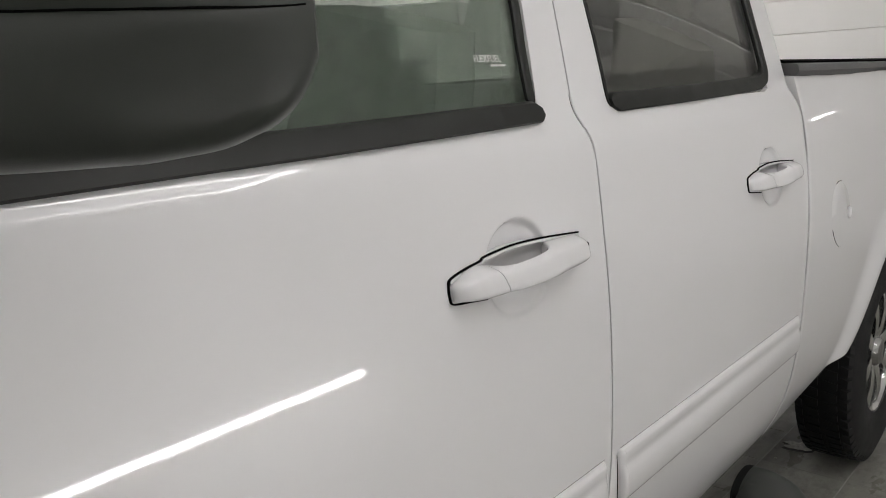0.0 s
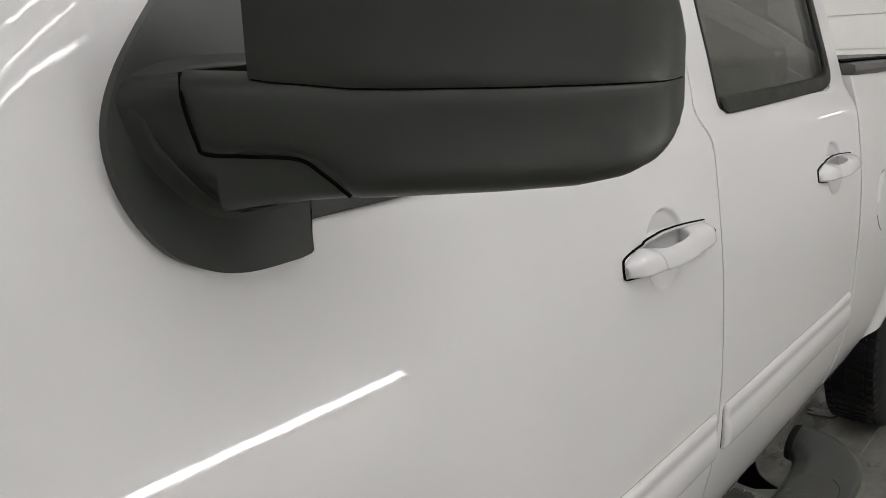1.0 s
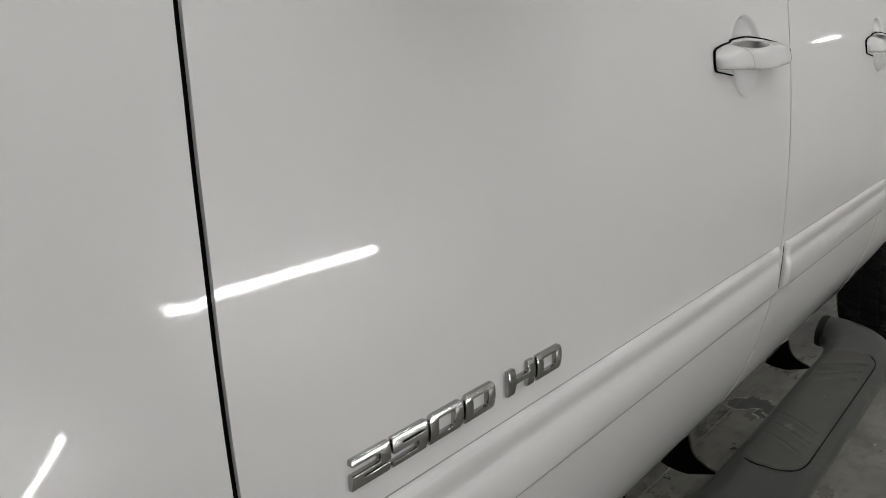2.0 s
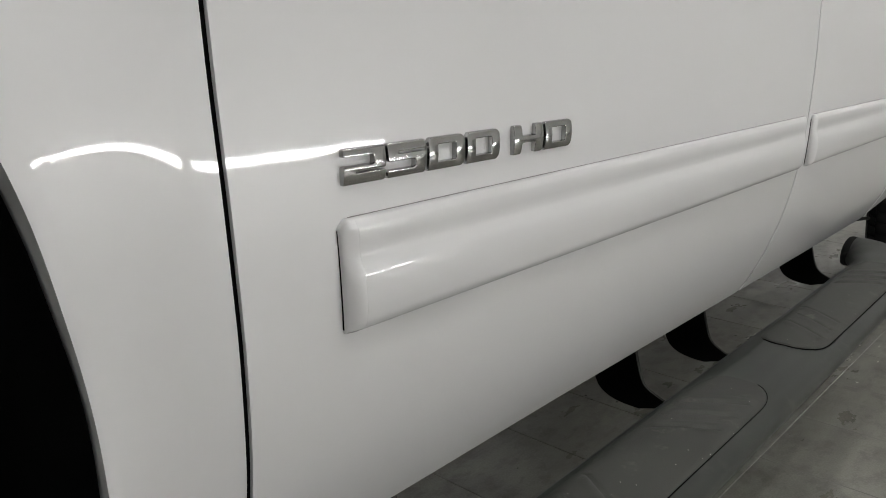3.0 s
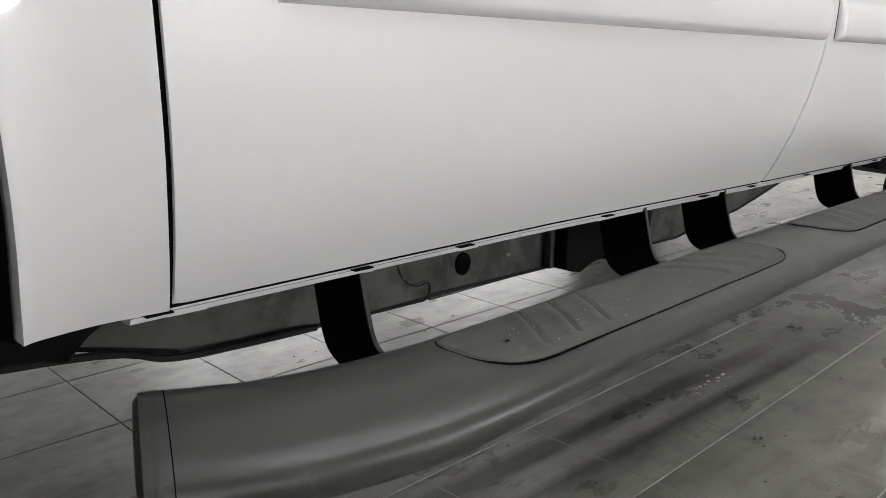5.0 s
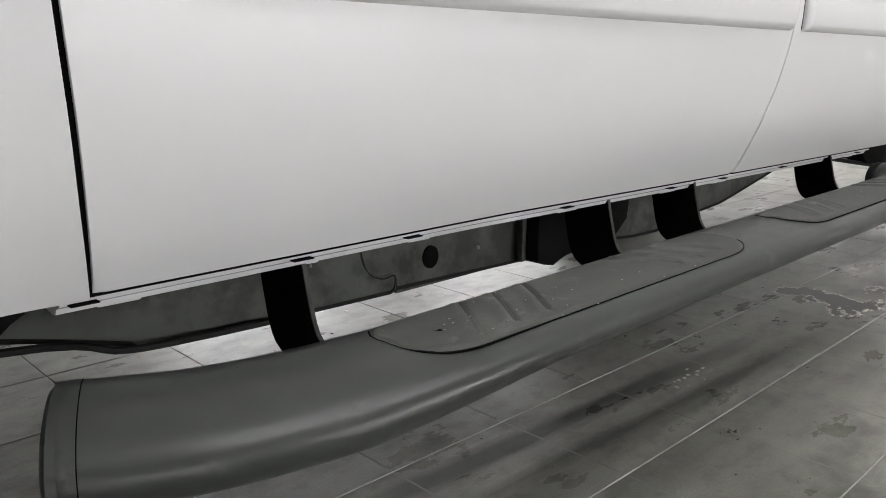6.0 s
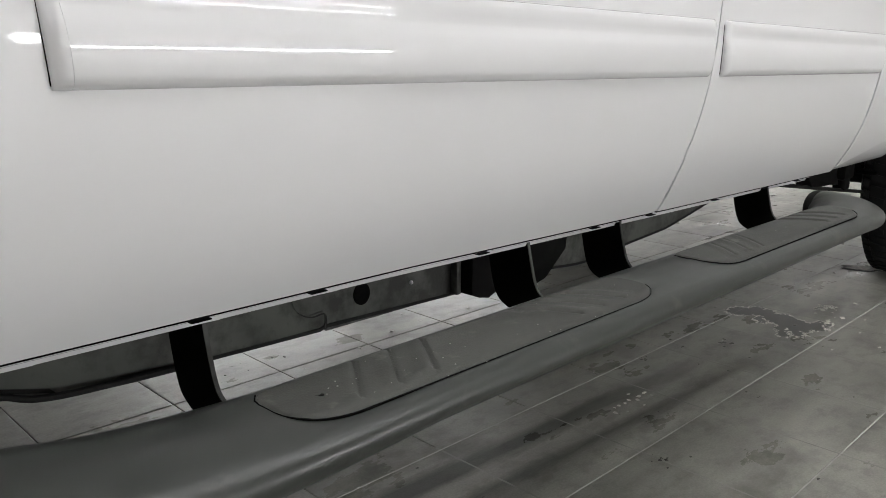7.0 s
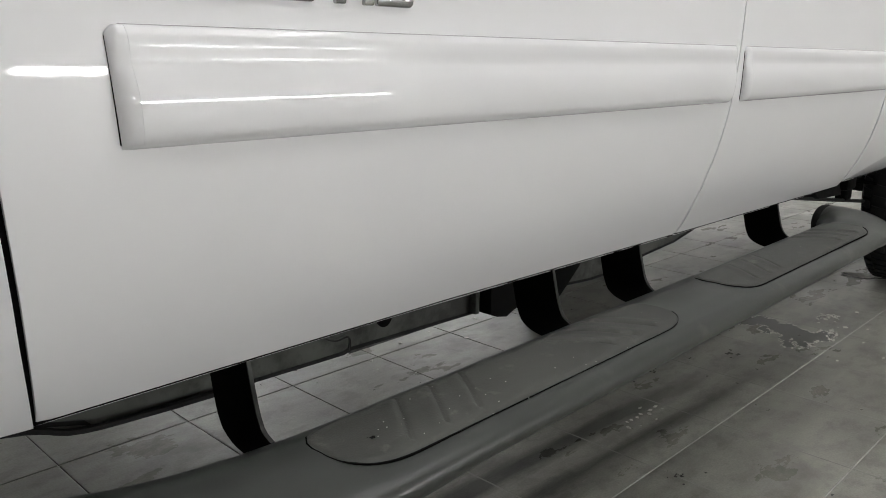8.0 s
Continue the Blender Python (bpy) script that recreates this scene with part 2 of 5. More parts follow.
# ---- the truck's side: x to the rear, y inwards, z up ----
SLOPE = [(.44, -38), (.50, -34), (.56, -27), (.65, -15), (.75, -6.5), (.83, -2.4), (.887, .6), (1.07, 5), (1.157, 8), (1.19, 9.5),
         (1.29, 11.5), (1.38, 18), (1.6, 20), (2.0, 24)]
BEND = [(1.312, 0), (1.328, .36), (1.346, .46), (1.362, .30), (1.380, 0)]      # the shoulder below the windows
_z = np.arange(0.40, 2.05, 0.001)
_soften = lambda v: np.convolve(np.pad(v, 14, mode="edge"), np.ones(29) / 29, mode="valid")
_y = np.cumsum(np.tan(np.radians(_soften(np.interp(_z, *zip(*SLOPE)))))) * 0.001
_y += 0.004 - np.interp(0.9, _z, _y)
_bend = np.cumsum(_soften(np.interp(_z, *zip(*BEND)))) * 0.001
# towards the front the shoulder sweeps up into the windscreen pillar
_rx = np.arange(-1.6, 0.6, 0.005)
_rise = np.interp(_rx, [-1.5, -.5, -.30, -.17, -.14, -.10, -.05, -.015, .013, .06, .106, .155, .188, .205], [-.06, -.022, .008, .046, .056, .072, .098, .130, .160, .197, .234, .273, .06, 0])
_rise = np.convolve(np.pad(_rise, 4, mode="edge"), np.ones(9) / 9, mode="valid")


def side_y(z, x=0.6):
    r = float(np.interp(x, _rx, _rise)) if x < 0.3 else 0.0
    return float(np.interp(z, _z, _y) + np.interp(z - r, _z, _bend))


DENTS = []      # finger scoops behind the handles: x, z


def skin_y(x, z):
    y = side_y(z, x)
    for cx, cz in DENTS:
        r = math.hypot((x - cx - 0.10 * (z - cz)) / 0.068, (z - cz) / 0.060)
        if r < 1.15:
            q = min(max((1.05 - r) / 0.15, 0), 1)
            k = min(max((z - cz + 0.02) / 0.03, 0), 1)
            y += 0.021 * ((0.17 + 0.15 * k) * q * q * (3 - 2 * q) + 0.66 * (1 - min(r, 1) ** 2) ** (1.5 - 0.4 * k))
    return y


def panel(x_front, x_rear, z_rows, columns, skin=skin_y, thick=0.028, bevel=0.003):
    """A sheet of the side between two edge lines, with its edges turned inwards."""
    bm = bmesh.new()
    rows = []
    for z in z_rows:
        a, b = x_front(z), x_rear(z)
        rows.append([bm.verts.new((a + (b - a) * u, skin(a + (b - a) * u, z), z)) for u in columns])
    for r, s in zip(rows, rows[1:]):
        for i in range(len(columns) - 1):
            bm.faces.new((r[i], r[i + 1], s[i + 1], s[i]))
    return hem(bm, thick, bevel)


def hem(bm, thick=0.028, bevel=0.003):
    rim = [e for e in bm.edges if e.is_boundary]
    made = bmesh.ops.extrude_edge_only(bm, edges=rim)
    for v in made["geom"]:
        if isinstance(v, bmesh.types.BMVert):
            v.co.y += thick
    bm.edges.ensure_lookup_table()
    if bevel:
        rim = [e for e in rim if e.is_valid]
        bmesh.ops.bevel(bm, geom=rim, offset=bevel, segments=3, affect="EDGES", profile=0.5, clamp_overlap=True)
    return bm


def steps(a, b, d):
    n = max(int(round((b - a) / d)), 1)
    return [a + (b - a) * i / n for i in range(n + 1)]


# edge lines of the doors
gap_front = table([(.50, -.040), (.541, -.050), (.571, -.055), (.605, -.062), (.679, -.071), (.73, -.077), (.769, -.080), (.834, -.086), (.866, -.088),
                   (.951, -.093), (1.025, -.094), (1.129, -.091), (1.227, -.083), (1.30, -.073), (1.344, -.066), (1.38, -.062), (1.434, -.053), (1.47, -.046)], 0.03)
gap_mid = table([(.50, 1.062), (.526, 1.065), (.58, 1.060), (.638, 1.060), (.753, 1.073), (.864, 1.078), (1.03, 1.091), (1.18, 1.102), (1.30, 1.118),
                 (1.313, 1.120), (1.352, 1.112), (1.526, 1.152), (1.9, 1.25)], 0.014)
gap_rear = table([(.50, 1.962), (.62, 1.965), (.70, 1.965), (.78, 1.968), (.90, 1.987), (1.03, 2.022), (1.165, 2.052), (1.30, 2.075), (1.392, 2.082), (1.584, 2.105), (1.9, 2.16)], 0.03)
G = 0.0028
DENTS += [(0.886, 1.176), (0.886 + 0.926, 1.186)]

truck = thing("pickup_truck", "white crew-cab pickup truck parked on grey floor tiles", "pickup truck")


sill = table([(-0.06, 0.5415), (0.45, 0.5405), (1.06, 0.5300), (2.06, 0.517)])     # height of the sill under the doors


def door_sheet(x_front, x_rear, z_rows, columns, uppers):
    """A door skin with the window frame strips that rise from its belt line, in one sheet."""
    bm = bmesh.new()

    low = z_rows[0]

    def row(a, b, z, us):
        out = []
        for u in us:
            x, zz = a + (b - a) * u, z
            if z < 0.62:
                foot = sill(x) - 0.0085
                zz = foot + (z - low) * (0.62 - foot) / (0.62 - low)
            out.append(bm.verts.new((x, skin_y(x, zz), zz)))
        return out
    rows = [row(x_front(z), x_rear(z), z, columns) for z in z_rows]
    belt = z_rows[-1]
    a, b = x_front(belt), x_rear(belt)
    strips = [rows]
    for u0, u1, xa, xb, top in uppers:
        us = [u for u in columns if u0 - 1e-6 <= u <= u1 + 1e-6]
        k0, k1 = columns.index(us[0]), columns.index(us[-1])
        ws = [(u - us[0]) / (us[-1] - us[0]) for u in us]
        here = [rows[-1][k0:k1 + 1]]
        pa, pb = a + (b - a) * us[0], a + (b - a) * us[-1]
        for z in steps(belt, top, 0.006)[1:]:
            here.append(row(xa(z, pa), xb(z, pb), z, ws))
        strips.append(here)
    for st in strips:
        for r, q in zip(st, st[1:]):
            for i in range(len(r) - 1):
                bm.faces.new((r[i], r[i + 1], q[i + 1], q[i]))
    return hem(bm)


def line(x0, z0, x1, z1):
    return lambda z: x0 + (x1 - x0) * (z - z0) / (z1 - z0)


a_line = line(-0.046, 1.47, 0.11, 1.90)
win_rear = line(1.024, 1.378, 1.064, 1.523)
rw_front = line(1.219, 1.357, 1.247, 1.531)
rw_rear = line(1.950, 1.395, 1.985, 1.574)


def columns_for(fine, n):
    """Even columns with closer ones over a stretch."""
    base = [i / n for i in range(n + 1)]
    lo, hi = fine
    return sorted(set([round(u, 5) for u in base if not lo < u < hi] + [round(lo + (hi - lo) * i / 120, 5) for i in range(121)]))


ROWS_LOW = steps(0.543, 1.10, 0.012) + steps(1.104, 1.243, 0.0025) + steps(1.247, 1.295, 0.007) + steps(1.298, 1.362, 0.004)


def build_front_door():
    cols = columns_for((0.755, 0.905), 110)
    near = lambda v: min(cols, key=lambda u: abs(u - v))
    bm = door_sheet(lambda z: gap_front(z) + G, lambda z: gap_mid(z) - 0.0018, ROWS_LOW, cols,
                    [(0.0, near(0.26), lambda z, p: max(gap_front(z) + G, a_line(z) + 0.004), lambda z, p: p + (z - 1.362) * 0.9, 1.62),
                     (near(0.9285), 1.0, lambda z, p: win_rear(z) + 0.004, lambda z, p: gap_mid(z) - 0.0018, 1.86)])
    return part("front_door", bm, PAINT, truck, "glossy white front door")


def build_rear_door():
    cols = columns_for((0.655, 0.825), 100)
    near = lambda v: min(cols, key=lambda u: abs(u - v))
    zs = [0.525, 0.534] + ROWS_LOW
    bm = door_sheet(lambda z: gap_mid(z) + 0.0018, lambda z: gap_rear(z) - G, zs, cols,
                    [(0.0, near(0.107), lambda z, p: gap_mid(z) + 0.0018, lambda z, p: rw_front(z), 1.86),
                     (near(0.83), 1.0, lambda z, p: rw_rear(z) - 0.002, lambda z, p: gap_rear(z) - G, 1.86)])
    return part("rear_door", bm, PAINT, truck, "glossy white rear door")


front_door = build_front_door()
rear_door = build_rear_door()


def inner_backing():
    """Dark rubber seals in the gaps between the doors, and the jambs behind them."""
    for name, g, w, d in (("front_gap_seal", gap_front, 0.0030, 0.0035), ("middle_gap_seal", gap_mid, 0.0019, 0.0030), ("rear_gap_seal", gap_rear, 0.0028, 0.0035)):
        bm = bmesh.new()
        rings = []
        for z in steps(0.53, 1.46 if g is gap_front else 1.86, 0.02):
            x, y = g(z), side_y(z, g(z)) + d
            rings.append([(x - w, y, z), (x + w, y, z), (x + w + 0.02, y + 0.03, z), (x + w + 0.02, y + 0.05, z), (x - w - 0.02, y + 0.05, z), (x - w - 0.02, y + 0.03, z)])
        loft(bm, rings)
        part(name, bm, VOID, truck, "black rubber seal in the door gap")


inner_backing()


# ---- front fender, hood corner, windscreen ----
_half = smooth_line([(-0.158, 0.527, 0), (-0.163, 0.567, 0), (-0.168, 0.62, 0), (-0.175, 0.69, 0), (-0.183, 0.765, 0), (-0.196, 0.83, 0), (-0.215, 0.905, 0),
                     (-0.245, 0.975, 0), (-0.300, 1.035, 0), (-0.40, 1.075, 0), (-0.56, 1.09, 0), (-0.735, 1.093, 0)], 60)
FRONT_ARCH = [(p.x, p.y) for p in _half] + [(-1.47 - p.x, p.y) for p in _half[-2::-1]]


def flare_table():
    """How far the fender lies behind the doors' surface: it dips behind the gap, then swells towards the arch."""
    dip = table([(0.50, 7.0), (0.65, 7.6), (0.78, 7.8), (0.86, 7.2), (0.93, 6.4), (1.02, 6.4), (1.08, 5.4), (1.16, 2.4), (1.25, 0.4), (1.46, 0.0)], 0.02)
    turn = table([(0.50, 0.056), (0.70, 0.062), (0.82, 0.066), (0.86, 0.068), (0.91, 0.080), (0.96, 0.096), (1.02, 0.116), (1.10, 0.20), (1.46, 0.40)], 0.02)
    wave = table([(0, 0), (0.07, 0.50), (0.15, 0.85), (0.35, 1.0), (0.7, 0.72), (1.0, 0.0), (1.25, -0.75), (1.5, -1.2), (2.2, -1.3), (3.4, 0.0), (60, 0.0)])
    xs = np.arange(0, 1.44, 0.004)
    rows = []
    for z in np.arange(0.50, 1.47, 0.01):
        slope = [math.tan(radians(dip(z) * wave(d / turn(z)))) for d in xs]
        rows.append(np.cumsum(slope) * 0.004)
    rows = np.array(rows)
    for _ in range(3):
        rows[1:-1] = (rows[:-2] + 2 * rows[1:-1] + rows[2:]) / 4
    return xs, rows


FLARE_X, FLARE = flare_table()
lean = table([(0.50, 0.0), (0.62, -0.03), (0.77, -0.09), (0.93, 0.075), (0.955, 0.075), (1.03, 0.0), (1.47, 0.0)], 0.02)


def flare(x, z):
    d = max(gap_front(min(max(z, 0.53), 1.45)) - G - x, 0.0)
    k = min(max((z - 0.50) / 0.01, 0), len(FLARE) - 1.001)
    a = int(k)
    return float(np.interp(d, FLARE_X, FLARE[a] + (FLARE[a + 1] - FLARE[a]) * (k - a))) - min(max(-0.118 - x, 0.0), 0.16) * lean(z)


def build_fender():
    bm = bmesh.new()
    arch = FRONT_ARCH
    top = lambda x: min(1.447, 1.445 + 0.49 * (x + 0.045)) if x > -0.5 else 1.222 + (x + 0.5) * 0.02
    n = len(arch)
    right = [(gap_front(z) - G, z) for z in np.linspace(0.528, 1.452, 60)]
    back = [(x, top(x)) for x in np.linspace(-0.07, -1.45, n - 60)]
    outer = right + back
    cols = 96
    rows = []
    for (ax, az), (ox, oz) in zip(arch, outer):
        row = []
        for k in range(cols + 1):
            u = k / cols
            x, z = ax + (ox - ax) * u, az + (oz - az) * u
            lip = max(0, 1 - u * 9)
            tilt = flare(x, z)
            row.append(bm.verts.new((x, side_y(max(z, 0.5), x) + tilt - 0.003 * lip * lip, z)))
        rows.append(row)
    for r, s in zip(rows, rows[1:]):
        for i in range(cols):
            bm.faces.new((r[i], r[i + 1], s[i + 1], s[i]))
    hem(bm, 0.03, 0.004)
    return part("front_fender", bm, PAINT, truck, "glossy white front fender")


build_fender()


def build_hood():
    bm = bmesh.new()
    rings = []
    for i in range(13):
        x = -1.45 + 1.36 * i / 12
        zt = (1.445 + 0.49 * (x + 0.045)) if x > -0.5 else 1.222 + (x + 0.5) * 0.02
        y0 = side_y(zt, x)
        ring = [(x, y0 + 0.012, zt - 0.02), (x, y0 + 0.004, zt + 0.002)]
        for k in range(1, 25):
            u = k / 24
            ring.append((x - 0.10 * math.sin(u * math.pi), y0 + (1.86 - 2 * y0) * u, zt + 0.05 * math.sin(u * math.pi)))
        rings.append(ring)
    loft(bm, rings, closed=False, caps=False)
    return part("hood", bm, PAINT, truck, "glossy white hood")


build_hood()


def build_windscreen():
    base = Vector((-0.105, side_y(1.455, -0.105) + 0.006, 1.455))
    up = Vector((0.22, 0.24, 0.46))
    corner = Vector((-0.30, 0.10, -0.125))
    bm = bmesh.new()
    # black moulding along the pillar and round the lower corner
    line_pts = [base + up * 1.3, base + up * 0.6, base + up * 0.12, base + corner * 0.12, base + corner * 0.6, base + corner]
    path = smooth_line(line_pts, 30)
    rings = []
    for p in path:
        rings.append([p + Vector(o) for o in ((0.004, 0.0, -0.004), (-0.004, -0.004, 0.010), (-0.030, 0.022, 0.030), (-0.028, 0.035, 0.020))])
    loft(bm, rings)
    part("windscreen_moulding", bm, TRIM, truck, "black rubber windscreen moulding")
    bm = bmesh.new()
    rings = []
    for i in range(9):
        u = i / 8
        a = base + corner * (1 - u) + up * 1.3 * u + Vector((-0.025, 0.03, 0.022))
        rings.append([a + Vector((-0.25 * k / 8, 1.5 * k / 8, 0.05 * math.sin(k / 8 * 3.14))) for k in range(9)])
    loft(bm, rings, closed=False, caps=False)
    bmesh.ops.solidify(bm, geom=bm.faces[:], thickness=0.005)
    part("windscreen", bm, GLASS_F, truck, "green-tinted windscreen")


build_windscreen()


# ---- side mouldings and window trim ----
def build_cladding(x0, x1, parent):
    """Body-side moulding: a crowned white strip with a bevelled cap at each end."""
    z0, z1 = 0.7605, 0.8520
    sect = [(z1, -0.001), (z1, 0.0035), (z1 - 0.0012, 0.0060), (z1 - 0.006, 0.0084), (z1 - 0.009, 0.0091), (z1 - 0.013, 0.00935), (z1 - 0.017, 0.0092), (z1 - 0.021, 0.0088), (z1 - 0.025, 0.0086),
            (z1 - 0.029, 0.0089), (z1 - 0.034, 0.0103), (z1 - 0.042, 0.0126), (z1 - 0.050, 0.0139), (z1 - 0.058, 0.0144), (z1 - 0.066, 0.0143), (z1 - 0.074, 0.0138), (z0 + 0.009, 0.0127), (z0 + 0.0035, 0.0098),
            (z0, 0.004), (z0, -0.001)]
    sect = [(p.x, p.y) for p in smooth_line([(a, b, 0) for a, b in sect[2:-2]], 60)]
    sect = [(z1, -0.001), (z1, 0.0035)] + sect + [(z0, 0.004), (z0, -0.001)]
    mid = (z0 + z1) / 2
    joint = 0.0130

    def skin(xs):
        bm = bmesh.new()
        rings = []
        for x in xs:
            e = min(x - x0, x1 - x)
            f = 1.0
            if e < joint:
                f = 0.30 + 0.70 * math.sin(min(1.0, e / joint) * math.pi / 2) ** 0.62
            lean = 0.105 if x < (x0 + x1) / 2 else 0.0
            ring = []
            for z, d in sect:
                # the cap's top corner is rounded off
                drop = 0.007 * (1 - min(1.0, e / 0.008)) ** 2 * max(0.0, (z - mid) / (z1 - mid)) ** 3
                ring.append((x + lean * (mid - z), side_y(z - drop) - d * f, z - drop))
            rings.append(ring)
        return loft(bm, rings)
    strip = part("side_moulding", skin([x0 + joint + 0.0002] + steps(x0 + 0.026, x1 - 0.026, 0.02) + [x1 - joint - 0.0002]), PAINT, parent, "white painted body-side moulding", sharp=50)
    part("moulding_cap", skin([x0 + joint * (k / 14) ** 1.5 for k in range(15)]), PAINT, parent, "white moulding end cap", sharp=50)
    part("moulding_cap", skin([x1 - joint * (k / 14) ** 1.5 for k in range(14, -1, -1)]), PAINT, parent, "white moulding end cap", sharp=50)
    bm = bmesh.new()
    za = z1 + 0.0004
    rings = [[(x, side_y(za) - 0.0010, za + 0.0001), (x, side_y(za) - 0.0010, za - 0.0005), (x, side_y(za) + 0.002, za - 0.0005), (x, side_y(za) + 0.002, za + 0.0001)] for x in (x0 + 0.006, x1 - 0.001)]
    loft(bm, rings)
    part("moulding_seam", bm, SEAM, parent, "thin grey seam above the moulding")
    bm = bmesh.new()
    rings = [[(x0 + 0.105 * (mid - z) + o, side_y(z) - q, z) for o, q in ((-0.0008, 0.0010), (0.001, 0.0010), (0.001, -0.002), (-0.0008, -0.002))] for z in steps(z0 + 0.003, z1 - 0.008, 0.01)]
    loft(bm, rings)
    part("moulding_seam", bm, VOID, parent, "dark seam at the moulding's end")
    return strip


build_cladding(0.007, 1.057, front_door)
build_cladding(1.099, 1.948, rear_door)


def ribbon(points, width, thick, parent, name, mat, label, up=(0, 0, 1), n=110):
    """A strip of rounded section along a line on the side."""
    bm = bmesh.new()
    path = smooth_line(points, n)
    rings = []
    for i, p in enumerate(path):
        t = (path[min(i + 1, n - 1)] - path[max(i - 1, 0)]).normalized()
        side = Vector((0, -1, 0)).cross(t).normalized()
        e = min((p - path[0]).length, (p - path[-1]).length) / (0.55 * width)
        f = math.sqrt(max(0.05, 1 - (1 - min(e, 1)) ** 2))
        w = width / 2 * (0.25 + 0.75 * f)
        q = lambda a, d: Vector((p.x + side.x * a, side_y(p.z + side.z * a, max(p.x, 0.22)) - d, p.z + side.z * a))
        rings.append([q(-w, -0.004), q(-w, thick * 0.5), q(-w * 0.8, thick), q(w * 0.8, thick), q(w, thick * 0.5), q(w, -0.004)])
    loft(bm, rings)
    return part(name, bm, mat, parent, label)


ribbon([(0.165, 0, 1.3478), (0.45, 0, 1.3525), (0.64, 0, 1.3555), (1.022, 0, 1.3645)], 0.030, 0.010, front_door, "belt_moulding", TRIM, "black rubber belt moulding")
ribbon([(1.224, 0, 1.368), (1.5, 0, 1.372), (1.80, 0, 1.379), (1.905, 0, 1.386), (1.945, 0, 1.405), (1.957, 0, 1.45), (1.972, 0, 1.55), (2.03, 0, 1.86)],
       0.030, 0.007, rear_door, "belt_moulding", TRIM, "black rubber window moulding", n=150)
ribbon([(1.015, 0, 1.375), (1.030, 0, 1.45), (1.052, 0, 1.53), (1.13, 0, 1.86)], 0.018, 0.002, front_door, "window_seal", TRIM, "black window seal")
ribbon([(1.222, 0, 1.365), (1.238, 0, 1.46), (1.250, 0, 1.55), (1.30, 0, 1.86)], 0.008, 0.002, rear_door, "window_seal", TRIM, "thin black window seal")


def pane(xa, xb, z0, z1, inset, parent, mat, label):
    bm = bmesh.new()
    rows = []
    for z in steps(z0, z1, 0.03):
        a, b = xa(z), xb(z)
        rows.append([bm.verts.new((a + (b - a) * u, side_y(z) + inset, z)) for u in steps(0, 1, 0.1)])
    for r, s in zip(rows, rows[1:]):
        for i in range(len(r) - 1):
            bm.faces.new((r[i], r[i + 1], s[i + 1], s[i]))
    bmesh.ops.solidify(bm, geom=bm.faces[:], thickness=0.004)
    ob = part("window_glass", bm, mat, parent, label)
    return ob


pane(lambda z: 0.16 + (z - 1.36) * 0.9, lambda z: win_rear(z) + 0.006, 1.352, 1.86, 0.010, front_door, GLASS_F, "green-tinted window glass")
pane(lambda z: rw_front(z) - 0.006, lambda z: rw_rear(z) + 0.02, 1.352, 1.86, 0.012, rear_door, GLASS_R, "dark privacy window glass")


# sticker on the front glass
def lettering(body, size, x, y, z, parent, name, mat, depth=0.0003, tilt=0.0, label=""):
    cu = bpy.data.curves.new(name, "FONT")
    cu.body, cu.size, cu.extrude = body, size, depth
    tmp = new("lettering_source", cu)
    bpy.context.view_layer.update()
    dg = bpy.context.evaluated_depsgraph_get()
    me = bpy.data.meshes.new_from_object(tmp.evaluated_get(dg))
    bpy.data.objects.remove(tmp)
    me.materials.clear()
    me.materials.append(mat)
    ob = new(name, me)
    ob.matrix_world = pose(x, y, z, 90 - tilt, 0, 0)
    ob.parent = parent
    return tagged(ob, label)


lettering("FLEXFUEL", 0.0135, 0.921, side_y(1.4335) + 0.004, 1.4335, front_door, "window_sticker", WHITE_INK, tilt=19, label="small white FLEXFUEL window sticker")
bm = box(bmesh.new(), (0.953, side_y(1.428) + 0.003, 1.4275), (0.985, side_y(1.428) + 0.0045, 1.4300))
part("sticker_bar", bm, WHITE_INK, front_door, "small white sticker line")


# ---- door handles ----
h_out = table([(.750, .006), (.757, .016), (.768, .0235), (.785, .028), (.82, .0305), (.90, .033), (.97, .0315), (1.0, .0295), (1.015, .0265), (1.025, .020), (1.031, .009)], 0.005)
h_low = table([(.750, 1.163), (.78, 1.1605), (.816, 1.160), (.887, 1.1595), (.949, 1.1605), (1.0, 1.163), (1.018, 1.1655), (1.027, 1.170), (1.031, 1.176)], 0.006)
h_top = table([(.750, 1.182), (.757, 1.186), (.784, 1.1935), (.800, 1.1965), (.815, 1.1945), (.832, 1.1905), (.855, 1.189), (.889, 1.1905), (.919, 1.193), (.935, 1.1970), (.955, 1.1985),
               (.983, 1.1985), (1.012, 1.1975), (1.024, 1.195), (1.031, 1.188)], 0.008)
h_in = table([(.750, -.010), (.822, -.010), (.834, .012), (.86, .019), (.90, .020), (.925, .017), (.938, .008), (.948, -.010), (1.035, -.010)], 0.004)


